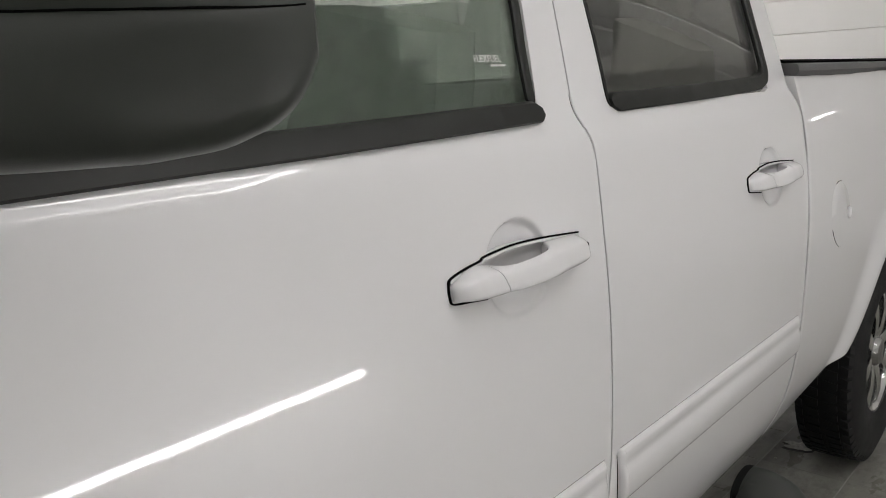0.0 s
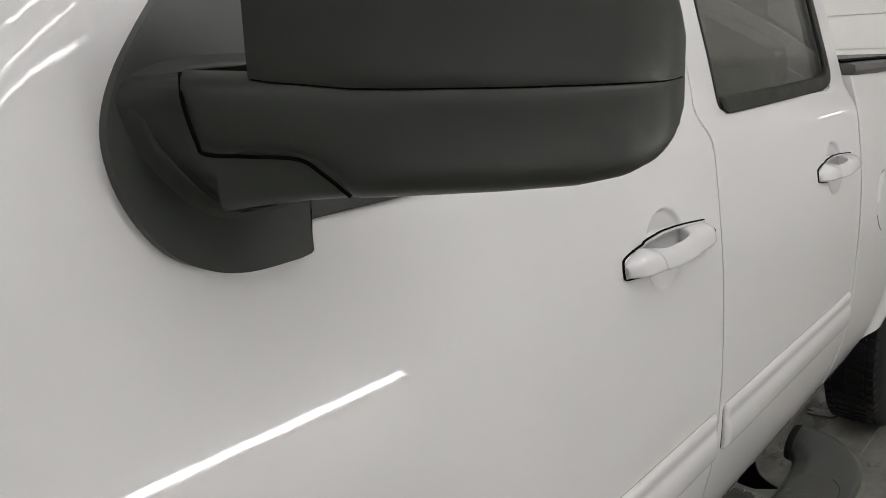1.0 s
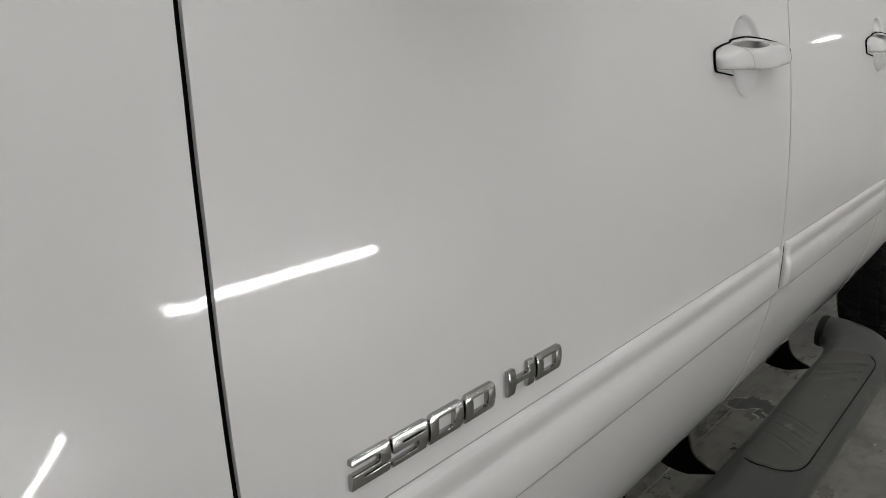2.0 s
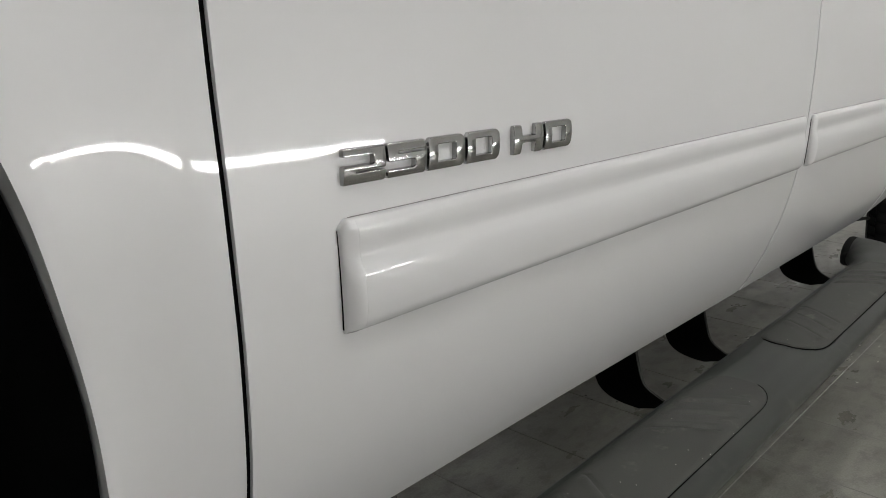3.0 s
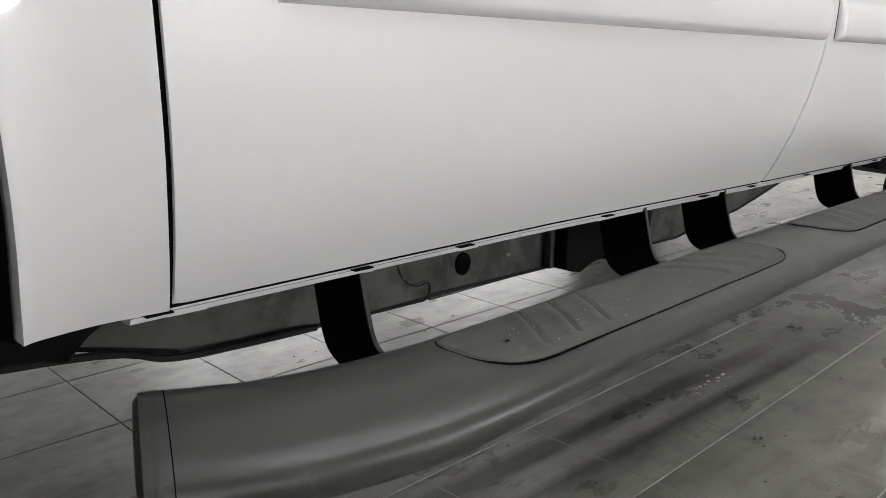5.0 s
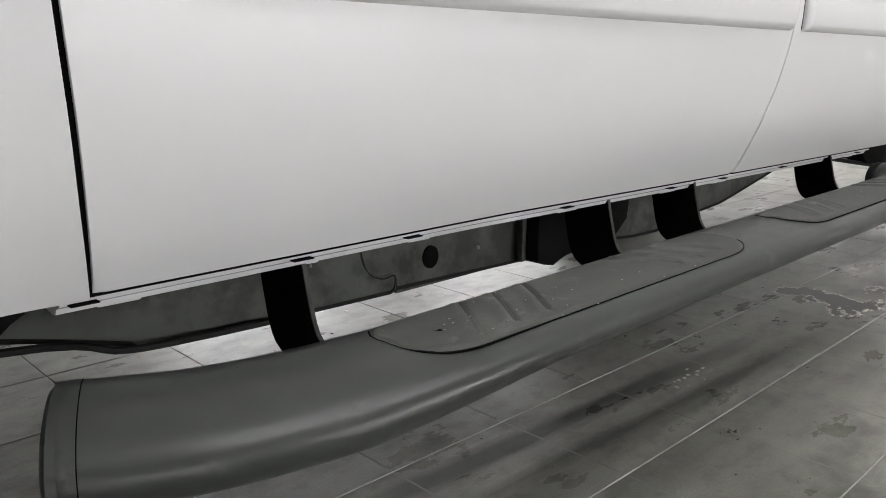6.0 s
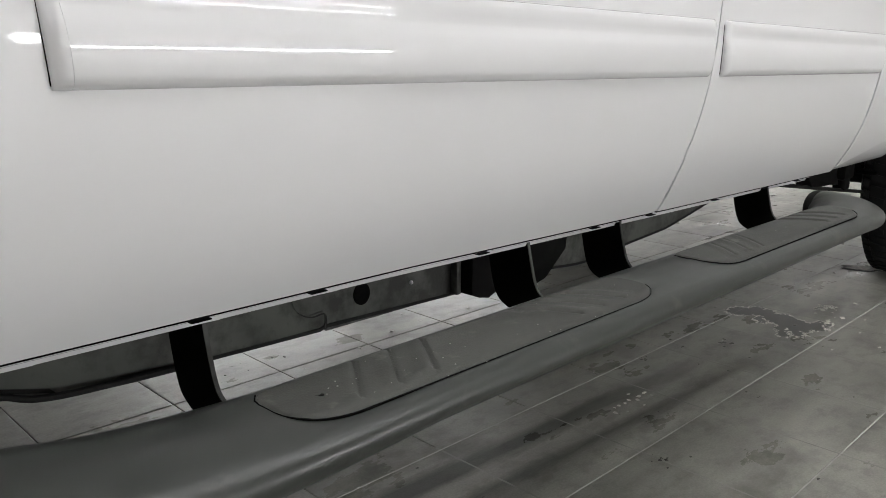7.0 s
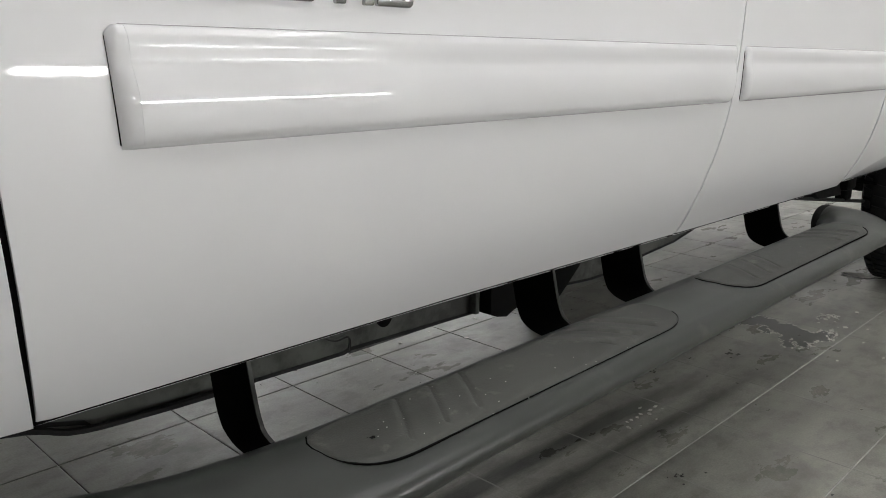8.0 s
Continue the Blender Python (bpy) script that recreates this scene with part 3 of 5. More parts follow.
def handle_ring(x, dx, slant, swell=1.0, n=24):
    """A section of the handle; the slant leans it like the joint behind its front mount."""
    lo, hi, o, i = h_low(x), h_top(x), h_out(x) * swell, h_in(x)
    y0 = side_y(1.178)
    ring = []
    for k in range(n):
        a = 2 * math.pi * k / n
        c, s = math.cos(a), math.sin(a)
        sx, sz = math.copysign(abs(c) ** 0.42, c), math.copysign(abs(s) ** 0.42, s)
        z = (lo + hi) / 2 + (hi - lo) / 2 * sz * swell - 0.006 * max(sx, 0) * max(sz, 0)
        depth = (o + i) / 2 + (o - i) / 2 * sx
        lean = 0.004 * sz * (1 if sx > 0 else 0)
        ring.append((x + dx - slant * (z - 1.18), y0 - depth + lean, z))
    return ring


def build_handle(dx, parent, keyed, lift=0.0):
    def fit_part(name, bm, mat, label, sharp=35):
        part(name, bm, mat, parent, label, sharp).location = (0, 0.17 * lift, lift)

    # black gasket line, with a white rim under it
    line_pts = smooth_line([(.812, 1.1525, 0), (.782, 1.156, 0), (.7515, 1.1600, 0), (.7470, 1.169, 0), (.7478, 1.180, 0), (.753, 1.1885, 0), (.783, 1.1950, 0), (.811, 1.1985, 0), (.817, 1.2015, 0),
                            (.85, 1.2045, 0), (.887, 1.206, 0), (.95, 1.2035, 0), (1.032, 1.197, 0)], 90)
    for name, mat, r, drop, deep, label in (("handle_gasket", VOID, 0.0010, 0.0, 0.0025, "thin black handle gasket"), ("handle_base", PAINT, 0.0022, 0.0034, 0.018, "white rim of the handle base")):
        bm = bmesh.new()
        rings = []
        pts = line_pts if not drop else line_pts[34:]
        for i, p in enumerate(pts):
            t = (pts[min(i + 1, len(pts) - 1)] - pts[max(i - 1, 0)]).normalized()
            b = Vector((-t.y, t.x, 0))
            x, z = p.x - b.x * drop * (-1 if b.y < 0 else 1), p.y - abs(b.y) * drop
            y = side_y(z) - 0.002
            rings.append([(x + dx + b.x * r * k, y + q, z + b.y * r * k) for k, q in ((1, 0), (0.4, -0.0012), (-0.4, -0.0012), (-1, 0), (-1, deep), (1, deep))])
        loft(bm, rings)
        fit_part(name, bm, mat, label)
    bm = bmesh.new()
    loft(bm, [handle_ring(x, dx, 0.36 * min((x - 0.75) / 0.06, 1)) for x in steps(0.7505, 0.8175, 0.0028)])
    fit_part("handle_mount", bm, PAINT, "white handle mount", 60)
    bm = bmesh.new()
    loft(bm, [handle_ring(x, dx, 0.36, 0.972) for x in (0.816, 0.821)])
    fit_part("handle_joint", bm, UNDER, "thin dark joint in the handle")
    bm = bmesh.new()
    loft(bm, [handle_ring(x, dx, 0.36 * max(1 - (x - 0.819) / 0.03, 0)) for x in steps(0.8188, 1.0308, 0.003)])
    fit_part("handle_grip", bm, PAINT, "white pull handle grip", 60)
    if keyed:
        bm = bmesh.new()
        r = bmesh.ops.create_cone(bm, cap_ends=True, segments=20, radius1=0.0055, radius2=0.0055, depth=0.003)
        for v in r["verts"]:
            v.co = Vector((1.0195 + 0.5 * v.co.z + v.co.x * 0.42, side_y(1.178) - 0.0205 + v.co.x * 0.55 + v.co.z, 1.182 + v.co.y))
        part("lock_cylinder", bm, UNDER, parent, "dark door lock cylinder")


build_handle(0.0, front_door, True)
build_handle(0.926, rear_door, False, 0.010)


# ---- emblem ----
def rounded(outline, radius, n=4):
    """The outline with each corner of it rounded off, as far as its sides allow."""
    out = []
    m = len(outline)
    for i in range(m):
        p, a, b = Vector(outline[i]), Vector(outline[i - 1]), Vector(outline[(i + 1) % m])
        reach = min(radius, (a - p).length * 0.45, (b - p).length * 0.45)
        pa, pb = p + (a - p).normalized() * reach, p + (b - p).normalized() * reach
        for k in range(n + 1):
            t = k / n
            out.append(pa.lerp(p, t).lerp(p.lerp(pb, t), t))
    return out


def glyph(outline, hole, x, parent):
    """One raised character: small rolled edges and a front crowned from top to bottom."""
    bm = bmesh.new()
    loops = [rounded(outline, 0.0020)] + ([rounded(hole, 0.0012)] if hole else [])
    base = side_y(0.89) + 0.0008
    roll = ((0.0, 0.0), (0.0034, 0.0), (0.0040, 0.0002), (0.0042, 0.0006))      # depth and inset
    edges = []
    for k, loop in enumerate(loops):
        m = len(loop)
        side = []
        for i in range(m):
            along = (loop[(i + 1) % m] - loop[i - 1]).normalized()
            side.append(Vector((-along.y, along.x)))
        area = sum(loop[i - 1].x * loop[i].y - loop[i].x * loop[i - 1].y for i in range(m))
        sign = (1 if area > 0 else -1) * (1 if k == 0 else -1)
        rings = [[bm.verts.new((x + loop[i].x + sign * side[i].x * inset, -depth, loop[i].y + sign * side[i].y * inset)) for i in range(m)] for depth, inset in roll]
        for lower, upper in zip(rings, rings[1:]):
            for i in range(m):
                bm.faces.new((lower[i - 1], lower[i], upper[i], upper[i - 1]))
        top = rings[-1]
        edges += [bm.edges.get((top[i - 1], top[i])) for i in range(m)]
    bmesh.ops.triangle_fill(bm, use_beauty=True, use_dissolve=False, edges=edges)
    for k in range(1, 14):
        bmesh.ops.bisect_plane(bm, geom=bm.verts[:] + bm.edges[:] + bm.faces[:], plane_co=(0, 0, EH * k / 14), plane_no=(0, 0, 1))
    bmesh.ops.recalc_face_normals(bm, faces=bm.faces)
    for v in bm.verts:
        t = v.co.z / EH
        crown = 0.0021 * (1 - (2 * t - 1) ** 2) if v.co.y < -0.003 else 0.0
        v.co.y += base - crown
        v.co.z += 0.8763
    return part("emblem_character", bm, EMBLEM, parent, "raised chrome emblem character", sharp=38)


def barred(w, low, high):
    """A digit of three bars: the low opening comes from one side, the high one from the other."""
    s = 0.0120
    return [(0, 0), (w, 0), (w, low[0]), (s, low[0]), (s, low[1]), (w, low[1]), (w, EH), (0, EH), (0, high[1]), (w - s, high[1]), (w - s, high[0]), (0, high[0])]


EH = 0.0266
for ch, x, w in (("2", 0.0065, 0.0425), ("5", 0.0515, 0.0425), ("0", 0.0975, 0.0450), ("0", 0.1460, 0.0450), ("H", 0.2130, 0.0460), ("D", 0.2630, 0.0460)):
    s, cut = 0.0122, 0.0030
    opening = None
    if ch == "2":
        form = barred(w, (0.0086, 0.0100), (0.0138, 0.0206))
    elif ch == "5":
        form = [(w - px, pz) for px, pz in barred(w, (0.0062, 0.0126), (0.0180, 0.0198))]
    elif ch == "H":
        form = [(0, 0), (s, 0), (s, 0.0104), (w - s, 0.0104), (w - s, 0), (w, 0), (w, EH), (w - s, EH), (w - s, 0.0166), (s, 0.0166), (s, EH), (0, EH)]
    else:
        form = [(0, 0), (w - cut, 0), (w, cut), (w, EH - cut), (w - cut, EH)] + ([(0, EH)] if ch == "D" else [(cut, EH), (0, EH - cut)])
        opening = [(s - 0.001, 0.0066), (w - s + 0.001, 0.0066), (w - s + 0.001, 0.0206), (s - 0.001, 0.0206)]
    glyph(form, opening, x, front_door)


# ---- door mirror ----
mirror = part("door_mirror", prism(bmesh.new(),
              [(p.x, p.y) for p in smooth_line([(0.170, 1.560, 0), (0.115, 1.505, 0), (0.078, 1.462, 0), (0.0585, 1.425, 0), (0.0555, 1.390, 0), (0.0640, 1.358, 0), (0.082, 1.332, 0), (0.106, 1.317, 0), (0.131, 1.309, 0), (0.160, 1.3065, 0), (0.2105, 1.308, 0)], 40)]
              + [(0.2140, 1.3105), (0.2165, 1.345), (0.232, 1.39), (0.30, 1.46), (0.36, 1.56), (0.30, 1.58)], 0.034,
              lambda u, v, w: (u, side_y(v, min(u, 0.13)) - 0.011 + w, v), bevel=0.004, segments=3), BLACK, truck, "black textured plastic door mirror")
FOOT, TIP = Vector((0.118, 0.035, 0)), Vector((0.372, -0.208, 0))
ALONG = (TIP - FOOT).normalized()
ACROSS = Vector((ALONG.y, -ALONG.x, 0))       # to the truck's front and outwards
LONG = (TIP - FOOT).length
SHELL_P = 0.50


def mirror_point(u, front, p, z_low, z_high, z):
    """A point on the housing's front face at height z."""
    t = min(max((z - (z_low + z_high) / 2) / ((z_high - z_low) / 2), -1), 1)
    s = abs(t) ** (1 / p)
    c = math.sqrt(max(0, 1 - s * s)) ** p
    q = FOOT + ALONG * (u * LONG) + ACROSS * (front * c)
    return Vector((q.x, q.y, z))


def mirror_ring(u, z_low, z_high, front, back, power=0.45, n=40):
    """Section of the housing across its length."""
    c = FOOT + ALONG * (u * LONG)
    ring = []
    for k in range(n):
        a = 2 * math.pi * k / n
        s, t = math.cos(a), math.sin(a)
        sx, sz = math.copysign(abs(s) ** power, s), math.copysign(abs(t) ** power, t)
        d = front * sx if sx > 0 else back * sx
        p = c + ACROSS * d
        ring.append((p.x, p.y, (z_low + z_high) / 2 + (z_high - z_low) / 2 * sz))
    return ring


def foot_ring(x0, x1, z_low, z_high, lift, power, n=40):
    """The arm's outline where it leaves the foot plate."""
    ring = []
    for k in range(n):
        a = 2 * math.pi * k / n
        s, t = math.cos(a), math.sin(a)
        sx, sz = math.copysign(abs(s) ** power, s), math.copysign(abs(t) ** power, t)
        x, z = (x0 + x1) / 2 - (x1 - x0) / 2 * sx, (z_low + z_high) / 2 + (z_high - z_low) / 2 * sz
        x += 0.030 * (1.40 - z) / 0.06 * (1 if sx > 0 else 0)
        ring.append((x, side_y(z, min(x, 0.13)) - lift, z))
    return ring


def between(table_, n):
    """Rows of numbers, filled in smoothly."""
    cols = list(zip(*table_))
    us = [r[0] for r in table_]
    out = []
    for i in range(n):
        u = us[0] + (us[-1] - us[0]) * i / (n - 1)
        out.append([float(np.interp(u, us, c)) for c in cols])
    k = np.array(out)
    sm = k.copy()
    sm[1:-1, 1:] = (k[:-2, 1:] + 2 * k[1:-1, 1:] + k[2:, 1:]) / 4
    return sm.tolist()


def build_mirror():
    # arm that grows out of the foot
    bm = bmesh.new()
    rings = [foot_ring(0.084, 0.208, 1.352, 1.464, 0.009, 0.75), foot_ring(0.090, 0.208, 1.354, 1.463, 0.017, 0.72), foot_ring(0.098, 0.210, 1.357, 1.462, 0.030, 0.65),
             mirror_ring(0.02, 1.362, 1.460, 0.038, 0.045, 0.58), mirror_ring(0.09, 1.366, 1.457, 0.0465, 0.05, 0.52), mirror_ring(0.20, 1.3690, 1.452, 0.0500, 0.05, 0.50),
             mirror_ring(0.40, 1.3705, 1.440, 0.0505, 0.05, 0.50)]
    loft(bm, rings)
    part("mirror_arm", bm, BLACK, mirror, "black plastic mirror arm")
    # raised fold where the arm leaves the foot plate
    fold = smooth_line([(0.235, 0.072, 1.4690), (0.150, 0.0800, 1.4655), (0.125, 0.080, 1.463), (0.104, 0.0775, 1.458), (0.090, 0.0725, 1.4515), (0.083, 0.067, 1.442), (0.082, 0.0615, 1.431), (0.087, 0.0575, 1.4135),
                        (0.095, 0.0525, 1.3990), (0.104, 0.0475, 1.3860), (0.114, 0.045, 1.3745), (0.126, 0.0445, 1.3655), (0.142, 0.0445, 1.3605), (0.165, 0.044, 1.3605), (0.195, 0.044, 1.362)], 80)
    bm = bmesh.new()
    rings = []
    for i, p in enumerate(fold):
        t = fold[min(i + 1, 79)] - fold[max(i - 1, 0)]
        d = Vector((t.z, 0, -t.x)).normalized()
        if d.dot(Vector((p.x - 0.15, 0, p.z - 1.41))) < 0:
            d = -d
        ring = []
        for out, rise, follow in ((0.0115, 0.0095, 1), (0.0090, 0.0116, 1), (0.0050, 0.0040, 0), (0.0024, 0.0012, 0), (0.0010, 0.0, 0), (0.0, -0.0003, 0), (-0.0010, 0.0004, 0), (-0.0018, 0.0020, 0), (-0.003, 0.008, 0)):
            q = p + d * out
            flat = side_y(q.z, min(q.x, 0.13))
            q.y = flat - rise if follow else min(p.y + rise, flat - 0.0122) if out > 0 else p.y + rise
            ring.append(q)
        rings.append(ring)
    loft(bm, rings, closed=False, caps=False)
    bmesh.ops.recalc_face_normals(bm, faces=bm.faces)
    part("arm_fold", bm, BLACK, mirror, "raised fold round the mirror arm")
    # lower shell
    rows = between([(-0.030, 1.4085, 1.4650, 0.042, 0.03), (-0.012, 1.4055, 1.4645, 0.0460, 0.03), (0.035, 1.4035, 1.4635, 0.050, 0.04), (0.11, 1.4020, 1.4620, 0.0525, 0.05), (0.185, 1.3985, 1.4600, 0.0535, 0.05),
                    (0.235, 1.386, 1.4585, 0.054, 0.05), (0.285, 1.3690, 1.4570, 0.0545, 0.05), (0.36, 1.3685, 1.4555, 0.055, 0.05), (0.60, 1.368, 1.4535, 0.053, 0.05), (0.76, 1.369, 1.453, 0.048, 0.048),
                    (0.87, 1.374, 1.4525, 0.040, 0.044), (0.945, 1.385, 1.452, 0.031, 0.036), (0.992, 1.400, 1.4515, 0.019, 0.022), (1.016, 1.420, 1.451, 0.008, 0.010)], 70)
    bm = bmesh.new()
    loft(bm, [mirror_ring(*r, SHELL_P) for r in rows])
    part("mirror_shell", bm, BLACK, mirror, "black textured lower mirror shell")
    # dark joint between arm and shell
    path = smooth_line([mirror_point(-0.034, 0.0430, SHELL_P, 1.36, 1.4665, 1.4635), mirror_point(-0.026, 0.0460, SHELL_P, 1.36, 1.4665, 1.444), mirror_point(-0.006, 0.0482, SHELL_P, 1.36, 1.466, 1.417),
                        mirror_point(0.010, 0.0494, SHELL_P, 1.36, 1.466, 1.4085), mirror_point(0.09, 0.0520, SHELL_P, 1.36, 1.463, 1.4060), mirror_point(0.185, 0.0532, SHELL_P, 1.36, 1.460, 1.4025),
                        mirror_point(0.232, 0.0538, SHELL_P, 1.362, 1.458, 1.391), mirror_point(0.282, 0.0530, SHELL_P, 1.366, 1.457, 1.3735)], 60)
    bm = bmesh.new()
    rings = []
    for i, p in enumerate(path):
        t = (path[min(i + 1, 59)] - path[max(i - 1, 0)]).normalized()
        n = ACROSS
        b = t.cross(n).normalized()
        rings.append([p + (b * math.cos(w) + n * math.sin(w)) * 0.0015 for w in (0.4, 1.97, 3.54, 5.1)])
    loft(bm, rings)
    part("shell_joint", bm, VOID, mirror, "black joint in the mirror housing")
    # core and upper cap
    bm = bmesh.new()
    loft(bm, [mirror_ring(*r) for r in ((0.15, 1.39, 1.57, 0.038, 0.035, 0.5), (0.5, 1.39, 1.575, 0.040, 0.045, 0.5), (0.8, 1.39, 1.55, 0.030, 0.036, 0.5), (0.94, 1.42, 1.48, 0.012, 0.018, 0.5))])
    part("mirror_core", bm, VOID, mirror, "black inner mirror housing")
    shell_rows = rows
    rows = between([(0.100, 1.440, 1.575, 0.0480, 0.04), (0.135, 1.439, 1.582, 0.0512, 0.043), (0.185, 1.437, 1.590, 0.0528, 0.045), (0.36, 1.433, 1.600, 0.0544, 0.045), (0.60, 1.430, 1.598, 0.0524, 0.045),
                    (0.76, 1.430, 1.582, 0.0474, 0.045), (0.87, 1.431, 1.562, 0.0394, 0.04), (0.945, 1.433, 1.534, 0.0304, 0.032), (0.992, 1.436, 1.506, 0.0184, 0.020), (1.016, 1.440, 1.482, 0.0074, 0.009)], 60)
    bm = bmesh.new()
    loft(bm, [mirror_ring(*r, 0.42) for r in rows])
    part("mirror_cap", bm, BLACK, mirror, "black upper mirror cap")
    path = []
    for i in range(80):
        u = 0.105 + 0.900 * i / 79
        a = [float(np.interp(u, [r[0] for r in shell_rows], [r[k] for r in shell_rows])) for k in (1, 2, 3)]
        b = [float(np.interp(u, [r[0] for r in rows], [r[k] for r in rows])) for k in (1, 2, 3)]
        z = 1.4635
        reach = lambda q: (q - FOOT - ALONG * (u * LONG)).dot(ACROSS)
        while z > 1.434 and reach(mirror_point(u, a[2], SHELL_P, a[0], a[1], z)) < reach(mirror_point(u, b[2], 0.42, b[0], b[1], z)):
            z -= 0.0004
        path.append(mirror_point(u, b[2] + 0.0002, 0.42, b[0], b[1], z + 0.0006))
    for _ in range(3):
        path = [path[0]] + [(path[i - 1] + 2 * path[i] + path[i + 1]) / 4 for i in range(1, 79)] + [path[-1]]
    bm = bmesh.new()
    loft(bm, [[p + ACROSS * (0.0006 * math.cos(w)) + Vector((0, 0, 0.0006 * math.sin(w))) for w in (0.3, 1.35, 2.4, 3.45, 4.5, 5.5)] for p in path])
    part("cap_seam", bm, VOID, mirror, "thin black seam under the mirror cap")
    # mirror glass on the rear side
    bm = bmesh.new()
    c0, c1 = FOOT + ALONG * 0.25 * LONG - ACROSS * 0.050, FOOT + ALONG * 0.78 * LONG - ACROSS * 0.050
    vs = [bm.verts.new(p) for p in ((c0.x, c0.y, 1.40), (c1.x, c1.y, 1.40), (c1.x, c1.y, 1.57), (c0.x, c0.y, 1.57))]
    bm.faces.new(vs)
    bmesh.ops.solidify(bm, geom=bm.faces[:], thickness=0.003)
    part("mirror_glass", bm, CHROME, mirror, "mirror glass")


build_mirror()


# ---- cargo bed ----
def bed_y(x, z):
    y = side_y(z) if z < 1.30 else side_y(1.30) + (z - 1.30) * 0.3
    return y


def build_bed():
    bm = bmesh.new()
    cx, cz = 3.13, 0.48
    n = 49
    arch = []
    for i in range(n):
        a = math.pi * i / (n - 1)
        arch.append((cx - 0.67 * math.cos(a), max(cz + 0.48 * math.sin(a), 0.605)))
    left = [(gap_rear(z) + 0.010, z) for z in np.linspace(0.522, 1.392, 17)]
    topl = [(x, 1.392) for x in np.linspace(2.12, 4.25, 15)]
    right = [(4.27, z) for z in np.linspace(1.392, 0.60, 17)]
    outer = left + topl + right
    cols = 30
    rows = []
    for (ax, az), (ox, oz) in zip(arch, outer):
        row = []
        for k in range(cols + 1):
            u = k / cols
            x, z = ax + (ox - ax) * u, az + (oz - az) * u
            lip = max(0, 1 - math.hypot(x - ax, z - az) / 0.10)
            row.append(bm.verts.new((x, bed_y(x, z) - 0.022 * lip * lip * (3 - 2 * lip), z)))
        rows.append(row)
    for r, s in zip(rows, rows[1:]):
        for i in range(cols):
            bm.faces.new((r[i], r[i + 1], s[i + 1], s[i]))
    hem(bm, 0.05, 0.007)
    return part("bed_side", bm, PAINT, truck, "glossy white cargo bed side")


bed = build_bed()
bm = bmesh.new()
loft(bm, [[(x, side_y(0.575) + 0.004, 0.575), (x, side_y(0.545) + 0.005, 0.545), (x, side_y(0.525) + 0.010, 0.523), (x, side_y(0.525) + 0.030, 0.506), (x, side_y(0.525) + 0.050, 0.498), (x, side_y(0.525) + 0.065, 0.503), (x, side_y(0.525) + 0.065, 0.575)]
          for x in (1.985, 2.05, 2.15, 2.25, 2.36, 2.44)])
part("bed_lower_lip", bm, PAINT, bed, "white rolled lower edge of the bed side")
bm = bmesh.new()
box(bm, (2.115, 0.09, 0.60), (2.135, 1.85, 1.392), 0.006)
part("bed_front", bm, PAINT, truck, "white cargo bed front wall")
bm = bmesh.new()
box(bm, (2.10, 1.80, 0.60), (4.27, 1.85, 1.392), 0.006)
part("bed_side", bm, PAINT, truck, "white far cargo bed side")


def build_cover():
    bm = bmesh.new()
    rings = []
    for i in range(40):
        x = 2.092 + 2.17 * i / 39
        sag = 0.003 * math.sin(i / 39 * math.pi * 3.0) + 0.0008 * math.sin(i * 1.7)
        y0 = bed_y(x, 1.39) - 0.004
        rings.append([(x, y0, 1.392 - sag), (x, y0 - 0.008, 1.403), (x, y0 - 0.005, 1.418), (x, y0 + 0.012, 1.4225), (x, y0 + 0.9, 1.428), (x, 1.86, 1.42), (x, 1.86, 1.392), (x, y0 + 0.02, 1.394)])
    loft(bm, rings)
    part("bed_cover", bm, COVER, truck, "grey vinyl soft bed cover")
    bm = bmesh.new()
    rings = []
    for i in range(20):
        x = 2.092 + 2.17 * i / 19
        y0 = bed_y(x, 1.39) + 0.03
        rings.append([(x, y0, 1.424), (x, y0 - 0.006, 1.428), (x, y0, 1.432), (x, y0 + 0.03, 1.432), (x, y0 + 0.03, 1.424)])
    loft(bm, rings)
    part("cover_edge", bm, VOID, truck, "black edge piping of the bed cover")


build_cover()


def build_fuel_door():
    bm = bmesh.new()
    cx, cz, r = 2.30, 1.035, 0.085
    ring = lambda rr, d: [(cx + rr * math.cos(2 * math.pi * k / 40), bed_y(0, cz + rr * math.sin(2 * math.pi * k / 40)) - d, cz + rr * math.sin(2 * math.pi * k / 40)) for k in range(40)]
    loft(bm, [ring(0.002, 0.0004), ring(r * 0.5, 0.0004), ring(r * 0.99, 0.0004), ring(r, -0.0002)], caps=True)
    part("fuel_door", bm, PAINT, bed, "round white fuel filler door")
    # two dark arcs painted as the shade in parts of the door's joint
    for a0, a1 in ((1.35, 1.90), (3.50, 4.35)):
        bm = bmesh.new()
        rings = []
        for i in range(14):
            a = a0 + (a1 - a0) * i / 13
            p = lambda rr, d: (cx + rr * math.cos(a), bed_y(0, cz + rr * math.sin(a)) - d, cz + rr * math.sin(a))
            rings.append([p(r - 0.0002, 0.0008), p(r + 0.0014, 0.0008), p(r + 0.0014, -0.004), p(r - 0.0002, -0.004)])
        loft(bm, rings)
        part("fuel_door_shade", bm, UNDER, bed, "dark arc painted as shade in the fuel door joint")
    bm = bmesh.new()
    r2 = bmesh.ops.create_uvsphere(bm, u_segments=18, v_segments=10, radius=0.014)
    for v in r2["verts"]:
        v.co = Vector((cx + 0.07 + v.co.x * 0.9, bed_y(0, cz) - 0.002 + v.co.y * 0.5, cz - 0.005 + v.co.z * 1.2))
    part("fuel_door_tab", bm, PAINT, bed, "white finger tab of the fuel door")


build_fuel_door()


